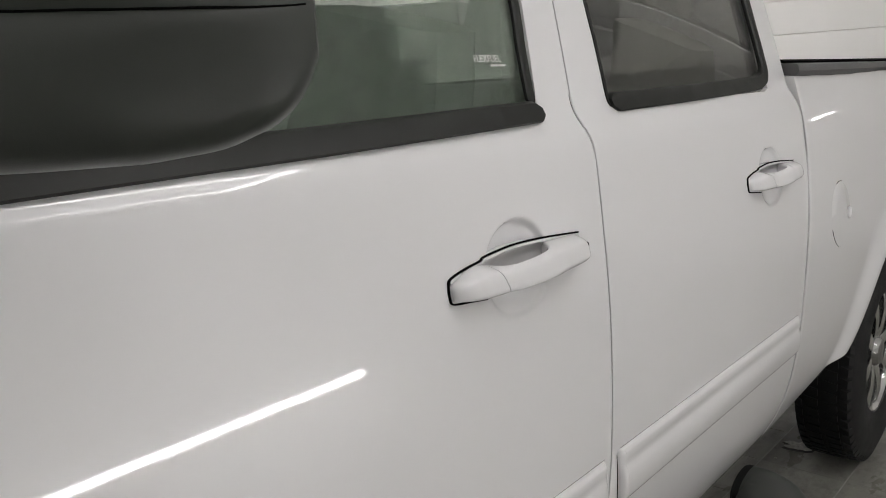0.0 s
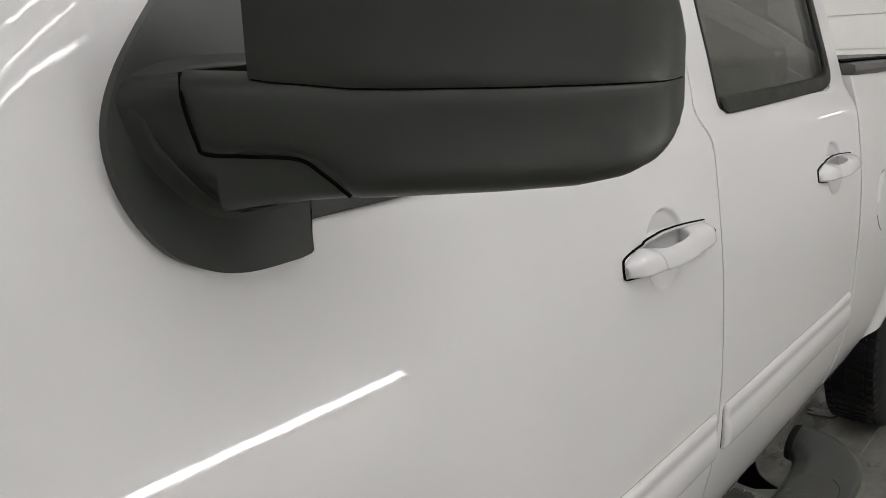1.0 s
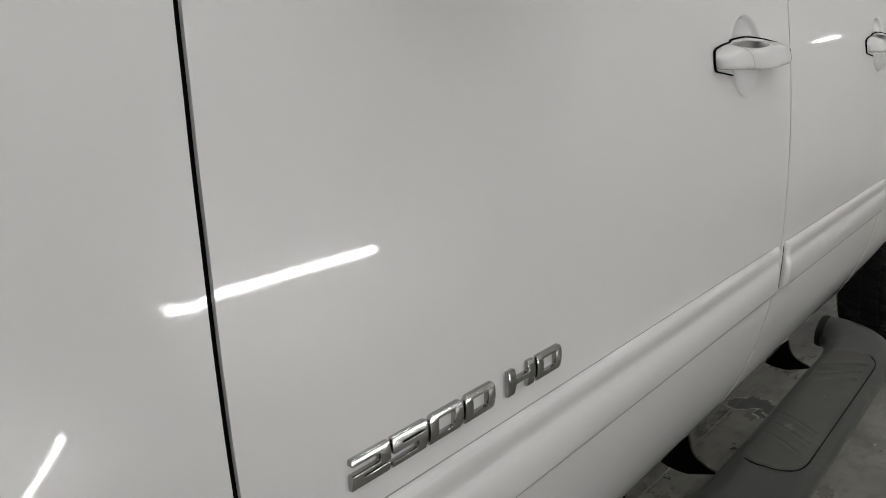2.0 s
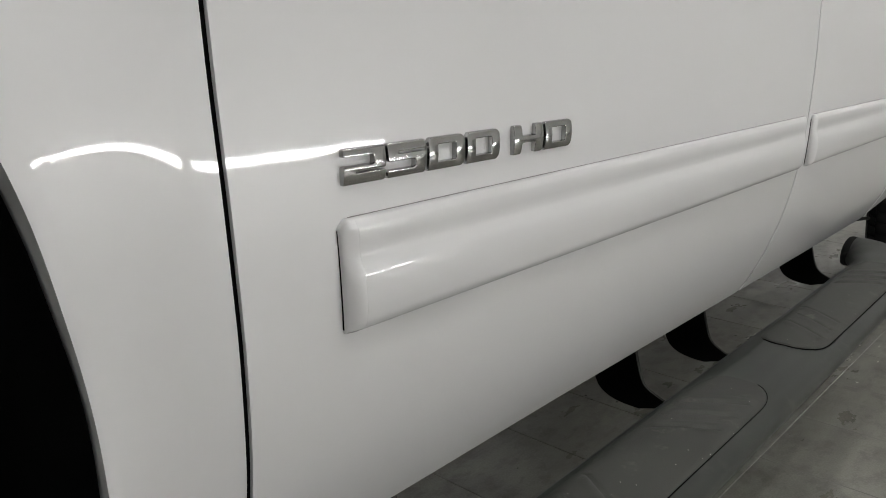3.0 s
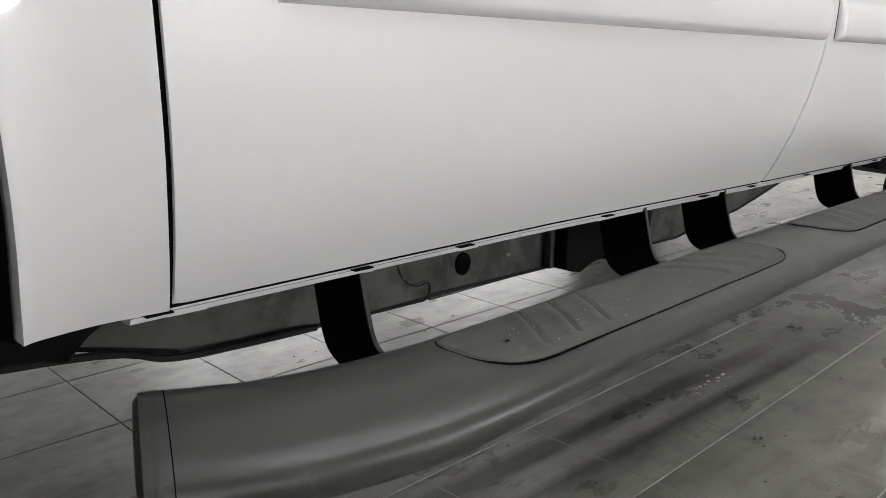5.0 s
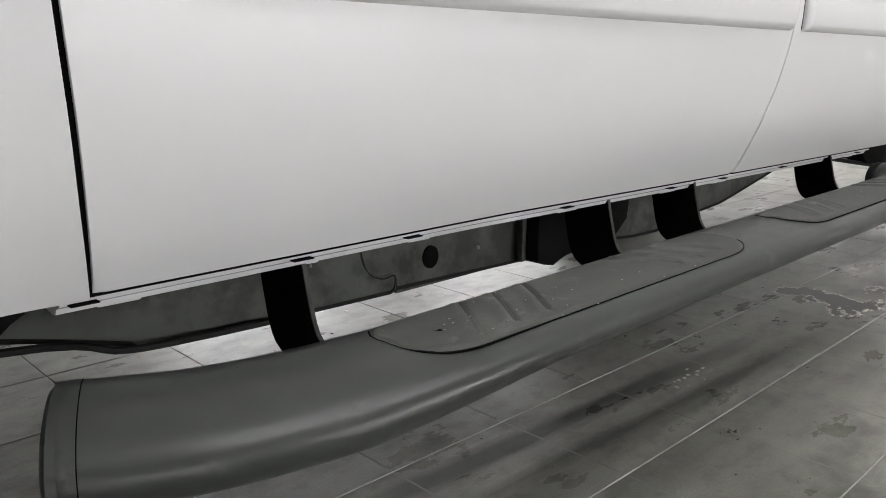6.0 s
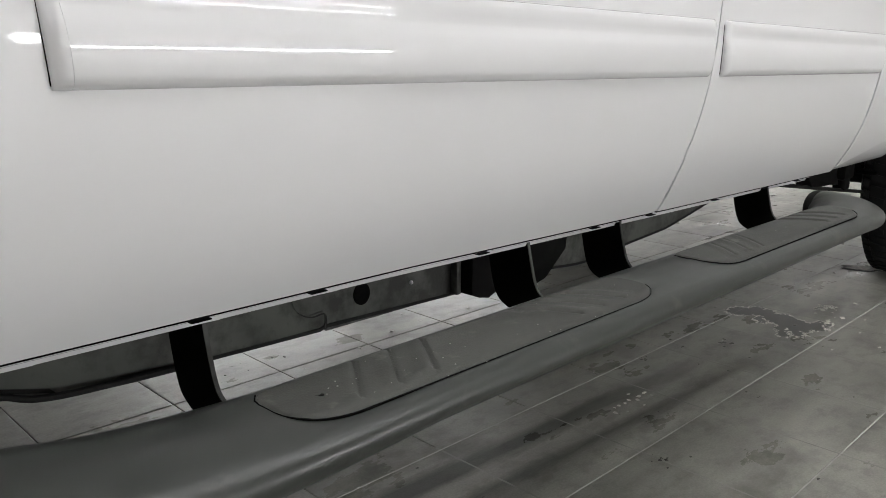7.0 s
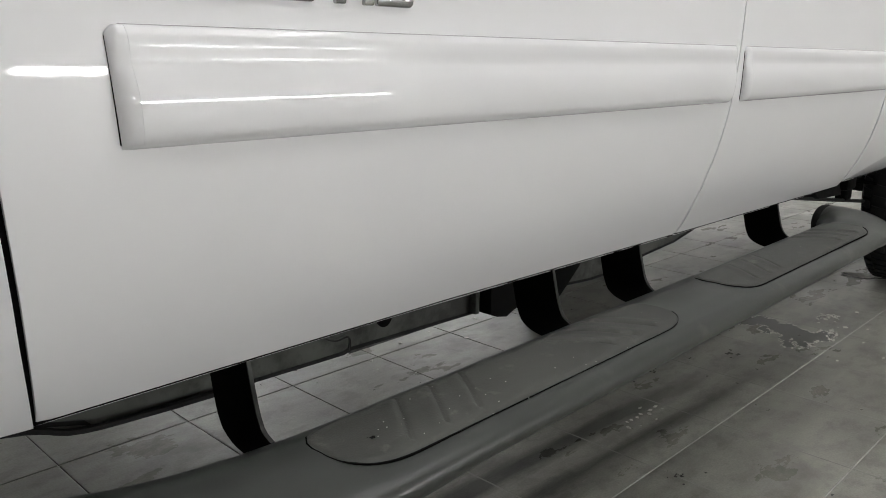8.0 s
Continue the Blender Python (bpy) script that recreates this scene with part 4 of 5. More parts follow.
# ---- wheels ----
def lathe(bm, profile, n, centre):
    rings = []
    for k in range(n):
        a = 2 * math.pi * k / n
        rings.append([(centre[0] + r * math.cos(a), centre[1] + y, centre[2] + r * math.sin(a)) for r, y in profile])
    loft(bm, rings, closed=False, caps=False, loop=True)
    return bm


def build_wheel():
    hub = part("rear_wheel", lathe(bmesh.new(), [(0.02, 0.06), (0.20, 0.065), (0.205, 0.03), (0.212, 0.01), (0.219, 0.0), (0.225, 0.003), (0.222, 0.02), (0.20, 0.03), (0.195, 0.19), (0.225, 0.23), (0.02, 0.20)], 72, (0, 0.012, 0)), ALLOY, truck, "polished alloy wheel with dark tyre")
    prof = [(0.215, 0.015), (0.235, 0.002), (0.27, -0.006), (0.315, -0.007), (0.35, 0.002), (0.372, 0.012), (0.384, 0.022), (0.392, 0.034), (0.396, 0.07), (0.397, 0.125),
            (0.396, 0.18), (0.392, 0.216), (0.384, 0.228), (0.35, 0.248), (0.30, 0.256), (0.25, 0.25), (0.215, 0.235)]
    part("tyre", lathe(bmesh.new(), prof, 96, (0, 0, 0)), RUBBER, hub, "black all-terrain tyre")
    bm = bmesh.new()
    n = 64
    rng = random.Random(5)
    for k in range(n):
        a = 2 * math.pi * k / n
        for y0, y1, off, w in ((0.012, 0.052, 0.0, 0.026), (0.062, 0.115, 0.4, 0.024), (0.135, 0.19, 0.1, 0.024), (0.198, 0.238, 0.5, 0.026)):
            aa = a + off * 2 * math.pi / n
            t, r = Vector((-math.sin(aa), 0, math.cos(aa))), Vector((math.cos(aa), 0, math.sin(aa)))
            lo, hi = (0.380, 0.401) if y0 in (0.062, 0.135) else (0.368, 0.3985)
            c8 = []
            for rr in (lo, hi):
                for yy in (y0, y1):
                    for s in (-0.5, 0.5):
                        edge = 0.012 if (rr == hi and ((y0 == 0.012 and yy == y0) or (y1 == 0.238 and yy == y1))) else 0
                        p = r * rr + t * (w * s + 0.004 * (1 if yy == y0 else -1))
                        c8.append(bm.verts.new((p.x, yy + (edge if yy == y0 else -edge), p.z)))
            for f in ((0, 1, 3, 2), (4, 6, 7, 5), (0, 4, 5, 1), (2, 3, 7, 6), (0, 2, 6, 4), (1, 5, 7, 3)):
                bm.faces.new([c8[i] for i in f])
    part("tread", bm, RUBBER, hub, "black tyre tread blocks")
    # spokes
    for k in range(8):
        bm = bmesh.new()
        a = 2 * math.pi * (k + 0.35) / 8
        t, r = Vector((-math.sin(a), 0, math.cos(a))), Vector((math.cos(a), 0, math.sin(a)))
        rings = []
        for rad, w, y, d in ((0.04, 0.030, 0.035, 0.03), (0.09, 0.024, 0.022, 0.028), (0.14, 0.024, 0.018, 0.026), (0.185, 0.033, 0.022, 0.024), (0.208, 0.040, 0.028, 0.02)):
            ring = []
            for s, yy in ((-1, y + d), (-1, y + 0.004), (-0.6, y), (0.6, y), (1, y + 0.004), (1, y + d)):
                p = r * rad + t * (w * s)
                ring.append((p.x, yy, p.z))
            rings.append(ring)
        loft(bm, rings)
        part("spoke", bm, ALLOY, hub)
    bm = lathe(bmesh.new(), [(0.001, 0.005), (0.03, 0.005), (0.045, 0.012), (0.055, 0.03), (0.055, 0.06)], 32, (0, 0, 0))
    part("hub_cap", bm, CHROME, hub, "chrome hub cap")
    return hub


def build_far_side():
    cut_arch = [(x, z) for x, z in FRONT_ARCH]
    bm = prism(bmesh.new(), [(-0.06, 0.56)] + cut_arch + [(-1.47, 1.20), (-0.5, 1.215), (-0.06, 1.42)], 0.03, lambda u, v, w: (u, 1.825 + w, v), bevel=0.006)
    part("far_fender", bm, PAINT, truck, "glossy white far front fender")
    bm = box(bmesh.new(), (-1.56, 0.05, 0.50), (-1.44, 1.83, 1.20), 0.05, 3)
    front = part("front_end", bm, PAINT, truck, "white front end of the truck")
    bm = box(bmesh.new(), (-1.575, 0.30, 0.80), (-1.555, 1.58, 1.12), 0.008)
    part("grille", bm, BLACK, front, "black grille")
    for y in (0.10, 1.60):
        bm = box(bmesh.new(), (-1.574, y, 0.86), (-1.556, y + 0.18, 1.12), 0.008)
        part("headlight", bm, CHROME, front, "clear chrome headlight")
    bm = box(bmesh.new(), (-1.66, 0.03, 0.50), (-1.52, 1.85, 0.70), 0.03, 3)
    part("front_bumper", bm, CHROME, truck, "chrome front bumper")
    bm = box(bmesh.new(), (4.24, 0.07, 0.60), (4.30, 1.80, 1.39), 0.015)
    part("tailgate", bm, PAINT, truck, "white tailgate")
    bm = box(bmesh.new(), (4.28, 0.05, 0.50), (4.42, 1.82, 0.66), 0.03, 3)
    part("rear_bumper", bm, CHROME, truck, "chrome rear bumper")


build_far_side()
wheel = build_wheel()
wheel.location = (3.17, 0.066, 0.4005)
front_wheel = copy_thing(wheel, pose(-0.75, 0.073, 0.4005, 0, 20, 0))
front_wheel.name = "front_wheel"
for x, name in ((3.13, "rear_wheel"), (-0.75, "front_wheel")):
    far_wheel = copy_thing(wheel, pose(x, 1.80, 0.4005, 0, 0, 180))
    far_wheel.name = name
wheel.scale = (1, 0.82, 1)

# arch liners
bm = bmesh.new()
rings = []
for x, z in FRONT_ARCH:
    k = 1 if x > -0.735 else -1
    y = side_y(z) + 0.010
    rings.append([(x - 0.002 * k, y, z - 0.002), (x - 0.006 * k, y + 0.03, z - 0.004), (x - 0.010 * k, 0.20, z - 0.004), (x + 0.01 * k, 0.44, z)])
loft(bm, rings, closed=False, caps=False)
part("front_arch_liner", bm, VOID, truck, "black plastic front wheel arch liner")
bm = bmesh.new()
rings = []
for i in range(41):
    a = math.pi * i / 40
    c, q = math.cos(a), math.sin(a)
    x = 3.13 + 0.68 * c
    z = max(0.48 + 0.49 * abs(q), 0.60)
    rings.append([(x, 0.03 + (0.05 if z < 0.65 else 0), z), (x - 0.02 * math.copysign(1, c), 0.10, z), (x - 0.03 * math.copysign(1, c), 0.42, z)])
loft(bm, rings, closed=False, caps=False)
part("rear_arch_liner", bm, VOID, truck, "black rear wheel arch liner")
for z in (0.605, 0.515):
    bm = bmesh.new()
    bmesh.ops.create_uvsphere(bm, u_segments=12, v_segments=8, radius=0.0035)
    for v in bm.verts:
        v.co += Vector((-0.184, 0.052 if z > 0.55 else 0.10, z))
    part("liner_bolt", bm, BRACKET, truck, "small dark liner bolt")


# ---- rocker, frame and underbody ----
def build_rocker():
    bm = bmesh.new()
    rings = []
    for x in steps(-0.058, 1.95, 0.04):
        z = sill(x)
        y = side_y(z - 0.01) + 0.044
        rings.append([(x, y + 0.03, z + 0.012), (x, y + 0.004, z - 0.008), (x, y + 0.001, z - 0.020), (x, y + 0.003, z - 0.0285), (x, y + 0.011, z - 0.0320), (x, y + 0.014, z - 0.0375), (x, y + 0.023, z - 0.0390), (x, y + 0.06, z - 0.030), (x, y + 0.06, z + 0.03)])
    loft(bm, rings)
    part("rocker_panel", bm, PAINT, truck, "white rocker panel below the doors")
    # black strips stand in for the shadow line between doors and rocker
    for x0, x1 in ((-0.05, 1.055), (1.07, 1.945)):
        bm = bmesh.new()
        rings = []
        for x in steps(x0, x1, 0.05):
            z = sill(x) - 0.0085
            y = side_y(z)
            rings.append([(x, y + 0.0035, z + 0.001), (x, y + 0.0035, z - 0.0032), (x, y + 0.02, z - 0.0032), (x, y + 0.02, z + 0.001)])
        loft(bm, rings)
        part("sill_shade", bm, VOID, truck, "thin black strip painted as shade along the sill")
    for x, w in ((-0.03, 0.07), (0.19, 0.05), (0.345, 0.065), (0.645, 0.075), (0.94, 0.08), (1.13, 0.09), (1.40, 0.10), (1.66, 0.10), (1.86, 0.07)):
        z = sill(x) - 0.0370
        y = side_y(sill(x)) + 0.080
        bm = bmesh.new()
        out = [(x, z + 0.008), (x + 0.014, z - 0.0070), (x + w - 0.018, z - 0.0074), (x + w, z + 0.008)]
        prism(bm, out, 0.003, lambda u, v, q: (u, y + q, v), bevel=0.0008)
        part("pinch_weld", bm, PAINT, truck, "white notched pinch weld flange")
        bm = box(bmesh.new(), (x - 0.022, y - 0.0362, z + 0.0088), (x + 0.002, y - 0.028, z + 0.0100))
        part("drain_slot", bm, VOID, truck)


build_rocker()


def build_frame():
    bm = bmesh.new()
    YR = 0.42
    top, low = 0.52, [(-0.35, 0.425), (-0.08, 0.410), (0.008, 0.388), (0.120, 0.357), (0.132, 0.345), (0.26, 0.343), (0.36, 0.338), (0.558, 0.334), (0.570, 0.338), (0.87, 0.331), (1.16, 0.328), (1.30, 0.316),
                      (1.40, 0.314), (1.53, 0.330), (1.72, 0.342), (1.84, 0.362), (2.05, 0.40), (2.3, 0.43)]
    outline = low + [(2.3, top), (-0.35, top)]
    prism(bm, outline, 0.07, lambda u, v, w: (u, YR + w, v), bevel=0.007)
    rail = part("frame_rail", bm, RAIL, truck, "grey painted chassis frame rail with dirt")
    bm = bmesh.new()
    loft(bm, [[(u, YR - 0.002, v - 0.001), (u, YR - 0.002, v + 0.005), (u, YR + 0.05, v + 0.005), (u, YR + 0.05, v - 0.001)] for u, v in low])
    part("rail_flange", bm, UNDER, rail, "dark lower flange of the frame rail")
    bm = bmesh.new()
    r = bmesh.ops.create_cone(bm, cap_ends=True, segments=28, radius1=0.020, radius2=0.020, depth=0.004)
    for v in r["verts"]:
        v.co = Vector((0.650 + v.co.x * 0.9, YR - 0.0015 + v.co.z, 0.381 + v.co.y))
    part("frame_hole", bm, VOID, rail, "dark round hole in the frame")
    # lap seam and its raised lip
    path = smooth_line([(0.495, YR, 0.420), (0.503, YR, 0.392), (0.517, YR, 0.373), (0.54, YR, 0.363), (0.566, YR, 0.364), (0.571, YR, 0.352), (0.569, YR, 0.336)], 28)
    bm = bmesh.new()
    loft(bm, [[p + Vector(o) for o in ((0, -0.002, 0.002), (0.002, -0.002, -0.002), (0.002, 0.004, -0.002), (0, 0.004, 0.002))] for p in path])
    part("frame_seam", bm, UNDER, rail, "dark lap seam")
    bm = bmesh.new()
    loft(bm, [[p + Vector(o) for o in ((-0.002, -0.003, 0.004), (-0.001, -0.003, 0.0015), (-0.001, 0.004, 0.0015), (-0.002, 0.004, 0.004))] for p in path])
    part("weld_bead", bm, RAIL, rail, "raised grey weld bead")
    for x, z, r0 in ((0.771, 0.378, 0.004), (0.70, 0.42, 0.003), (0.40, 0.41, 0.003)):
        bm = bmesh.new()
        bmesh.ops.create_uvsphere(bm, u_segments=10, v_segments=6, radius=r0)
        for v in bm.verts:
            v.co += Vector((x, YR - 0.001, z))
        part("frame_rivet", bm, AMBER, rail, "small bright rivet")
    # pipe along the lower edge in front
    bm = bmesh.new()
    rings = []
    for p in smooth_line([(-0.35, YR - 0.02, 0.418), (0.0, YR - 0.02, 0.388), (0.10, YR - 0.02, 0.360), (0.20, YR - 0.015, 0.350), (0.33, YR - 0.012, 0.344)], 20):
        rings.append([p + Vector((0, 0.005 * math.cos(a), 0.005 * math.sin(a))) for a in (0.4, 1.4, 2.5, 3.5, 4.6, 5.6)])
    loft(bm, rings)
    part("brake_line", bm, UNDER, rail, "dark pipe under the frame")
    # black mount in front, with a hanging tab
    bm = bmesh.new()
    prism(bm, [(-0.20, 0.53), (-0.165, 0.500), (-0.135, 0.503), (-0.122, 0.492), (-0.113, 0.492), (-0.100, 0.512), (-0.06, 0.53)], 0.10, lambda u, v, w: (u, 0.12 + w, v), bevel=0.003)
    part("front_mount", bm, BRACKET, truck, "black steel front body mount")
    # body mount
    bm = bmesh.new()
    prism(bm, [(0.893, 0.53), (0.893, 0.336), (0.915, 0.327), (0.945, 0.320), (0.965, 0.330), (0.985, 0.339), (1.020, 0.341), (1.050, 0.334), (1.085, 0.316), (1.13, 0.325), (1.20, 0.38), (1.22, 0.53)], 0.075, lambda u, v, w: (u, 0.375 + w, v), bevel=0.004)
    part("body_mount", bm, BRACKET, truck, "black steel body mount")
    bm = bmesh.new()
    box(bm, (0.876, 0.400, 0.334), (0.889, 0.418, 0.53), 0.003)
    part("mount_flange", bm, RAIL, truck, "grey metal mount flange")
    bm = bmesh.new()
    prism(bm, [(0.764, 0.53), (0.764, 0.452), (0.768, 0.449), (0.773, 0.452), (0.806, 0.53)], 0.006, lambda u, v, w: (u, 0.150 + w, v), bevel=0.0015)
    part("mount_gusset", bm, BRACKET, truck, "black steel gusset")
    # rear spring hanger, tab and rod
    bm = bmesh.new()
    prism(bm, [(2.20, 0.56), (2.215, 0.446), (2.262, 0.419), (2.33, 0.414), (2.40, 0.416), (2.45, 0.405), (2.482, 0.404), (2.468, 0.425), (2.445, 0.437), (2.465, 0.56)], 0.05, lambda u, v, w: (u, 0.235 + w, v), bevel=0.004)
    part("spring_hanger", bm, BRACKET, truck, "black leaf spring hanger")
    bm = bmesh.new()
    box(bm, (2.535, 0.235, 0.41), (2.625, 0.285, 0.55), 0.01)
    box(bm, (2.55, 0.24, 0.372), (2.612, 0.28, 0.42), 0.012, 3)
    part("bump_stop", bm, BRACKET, truck, "black rubber bump stop")
    bm = bmesh.new()
    loft(bm, [[(x, 0.25 + 0.006 * math.cos(a), z + 0.006 * math.sin(a)) for a in (0.3, 1.4, 2.4, 3.5, 4.5, 5.5)] for x, z in ((1.98, 0.456), (2.14, 0.434), (2.46, 0.390), (2.84, 0.338))])
    part("brake_cable", bm, UNDER, truck, "dark parking brake cable")
    bm = bmesh.new()
    for i in range(4):
        box(bm, (2.76 + i * 0.05, 0.21, 0.41 + i * 0.014), (3.8 - i * 0.2, 0.275, 0.421 + i * 0.014), 0.002)
    part("leaf_spring", bm, BRACKET, truck, "dark leaf spring")
    bm = bmesh.new()
    box(bm, (-1.2, 0.12, 0.53), (4.2, 1.75, 0.56), 0.004)
    part("floor_pan", bm, UNDER, truck, "dark underbody floor pan")
    bm = bmesh.new()
    box(bm, (0.2, 1.36, 0.36), (4.0, 1.44, 0.5), 0.01)
    part("frame_rail", bm, RAIL, truck, "grey painted far frame rail")
    bm = bmesh.new()
    box(bm, (3.07, 0.25, 0.33), (3.23, 1.6, 0.47), 0.05, 3)
    part("rear_axle", bm, UNDER, truck, "dark rear axle tube")


build_frame()


# ---- cab interior and far side ----
def build_cab():
    bm = bmesh.new()
    rings = []
    for x in steps(-0.05, 2.06, 0.1):
        rings.append([(x, 1.86, 0.55), (x, 1.88, 0.9), (x, 1.84, 1.3), (x, 1.80, 1.36), (x, 1.76, 1.36), (x, 1.76, 0.55)])
    loft(bm, rings)
    part("far_doors", bm, PAINT, truck, "white far side doors")
    bm = bmesh.new()
    box(bm, (0.55, 0.28, 1.90), (2.15, 1.60, 1.94), 0.02)
    part("roof", bm, PAINT, truck, "white cab roof")
    bm = bmesh.new()
    box(bm, (0.02, 0.14, 0.62), (1.89, 0.17, 1.34), 0.01)
    part("door_lining", bm, INNER, truck, "grey inner door lining")
    bm = bmesh.new()
    box(bm, (1.90, 0.14, 0.60), (1.93, 1.76, 1.36), 0.01)
    box(bm, (2.04, 0.20, 1.36), (2.06, 1.70, 1.42), 0.004)
    part("cab_back", bm, PAINT, truck, "white cab back wall")
    for x in (0.52, 1.14, 1.98):
        bm = prism(bmesh.new(), [(x, 1.36), (x + 0.08, 1.36), (x + 0.20, 1.90), (x + 0.12, 1.90)], 0.04, lambda u, v, w: (u, 1.74 - 0.3 * (v - 1.36) + w, v))
        part("far_pillar", bm, INNER, truck, "grey far side pillar")


build_cab()


def build_seat(x, y, back_h, name):
    bm = bmesh.new()
    box(bm, (x - 0.35, y, 0.78), (x + 0.15, y + 0.52, 0.98), 0.05, 3)
    seat = part(name, bm, SEAT, truck, "grey cloth seat")
    bm = bmesh.new()
    rings = []
    for i in range(9):
        u = i / 8
        w = 0.26 - 0.03 * u
        xx, z = x + 0.14 * u, 0.95 + back_h * u
        ring = []
        for k in range(20):
            a = 2 * math.pi * k / 20
            c, s = math.cos(a), math.sin(a)
            ring.append((xx + 0.07 * math.copysign(abs(c) ** 0.5, c), y + 0.26 + w * math.copysign(abs(s) ** 0.4, s), z))
        rings.append(ring)
    loft(bm, rings)
    part("backrest", bm, SEAT, seat)
    bm = bmesh.new()
    box(bm, (x + 0.12, y + 0.13, 1.0 + back_h), (x + 0.22, y + 0.39, 1.17 + back_h), 0.045, 3)
    part("headrest", bm, SEAT, seat)


build_seat(0.88, 0.28, 0.50, "front_seat")
build_seat(0.88, 1.10, 0.50, "front_seat")
build_seat(1.72, 0.30, 0.46, "rear_seat")
build_seat(1.72, 1.05, 0.46, "rear_seat")


# ---- running board ----
SECT_A, SECT_B = 0.080, 0.034
step_path = smooth_line([(-0.103, 0.031, 0.4420), (-0.055, 0.010, 0.4400), (-0.01, -0.007, 0.4385), (0.06, -0.021, 0.4365), (0.13, -0.028, 0.4355), (0.22, -0.031, 0.4345), (0.40, -0.031, 0.4345), (0.70, -0.031, 0.4345),
                         (1.00, -0.031, 0.4340), (1.30, -0.031, 0.4335), (1.50, -0.030, 0.4330), (1.61, -0.030, 0.4325), (1.71, -0.027, 0.4325), (1.79, -0.012, 0.4325), (1.850, 0.024, 0.4330), (1.874, 0.062, 0.4340), (1.873, 0.094, 0.4350)], 150)


STEP_FORM = [(0, .985, .10), (12, 1.0, .36), (22, .955, .60), (34, .80, .79), (60, .45, .945), (90, 0, 1.0), (120, -.45, .945), (150, -.85, .66), (180, -1.0, 0), (210, -.85, -.40), (240, -.45, -.60),
             (270, 0, -.62), (300, .36, -.60), (325, .66, -.48), (345, .88, -.20), (360, .985, .10)]
_form = list(zip(*STEP_FORM))


def step_section(p, t, a=SECT_A, b=SECT_B, n=64):
    side = Vector((t.y, -t.x, 0)).normalized()
    out = []
    f = min(max((p.x - 0.10) / 0.22, 0), 1) * min(max((1.80 - p.x) / 0.14, 0), 1)
    for k in range(n):
        w = 2 * math.pi * k / n
        c, s = math.cos(w), math.sin(w)
        c, s = math.copysign(abs(c) ** 0.90, c), math.copysign(abs(s) ** 0.86, s)
        c2, s2 = float(np.interp(math.degrees(w), _form[0], _form[1])), float(np.interp(math.degrees(w), _form[0], _form[2]))
        c, s = c + (c2 - c) * f, s + (s2 - s) * f
        out.append(p + side * (a * c) + Vector((0, 0, b * s)))
    return out


def build_step():
    bm = bmesh.new()
    rings = []
    for i, p in enumerate(step_path):
        t = (step_path[min(i + 1, 149)] - step_path[max(i - 1, 0)]).normalized()
        rings.append(step_section(p, t))
    loft(bm, rings)
    bar = part("running_board", bm, STEP, truck, "dark grey plastic oval running board", sharp=60)
    p0, t0 = step_path[0], (step_path[1] - step_path[0]).normalized()
    bm = bmesh.new()
    rings = []
    for d, f in ((0.018, 1.008), (0.013, 1.012), (0.008, 1.008), (0.004, 0.985), (-0.001, 0.94), (-0.004, 0.86), (-0.005, 0.6)):
        rings.append(step_section(p0 + t0 * d, t0, SECT_A * f, SECT_B * f))
    loft(bm, rings)
    part("end_cap", bm, STEP, bar, "dark grey end cap")
    bm = bmesh.new()
    loft(bm, [step_section(p0 + t0 * d, t0, SECT_A * 1.011, SECT_B * 1.014) for d in (0.0182, 0.0191)])
    part("cap_joint", bm, VOID, bar, "thin dark joint at the end cap")
    p1, t1 = step_path[-1], (step_path[-1] - step_path[-2]).normalized()
    bm = bmesh.new()
    loft(bm, [step_section(p1 + t1 * d, t1, SECT_A * f, SECT_B * f) for d, f in ((-0.012, 1.010), (0.0, 1.006), (0.006, 0.94), (0.009, 0.7))])
    part("end_cap", bm, UNDER, bar, "black rear end cap")
    return bar


board = build_step()


def top_z(y):
    c = min(max(-(y + 0.031) / SECT_A, -0.84), 0.95)
    up = STEP_FORM[2:8][::-1]
    return 0.4342 + SECT_B * float(np.interp(c, [k[1] for k in up], [k[2] for k in up]))


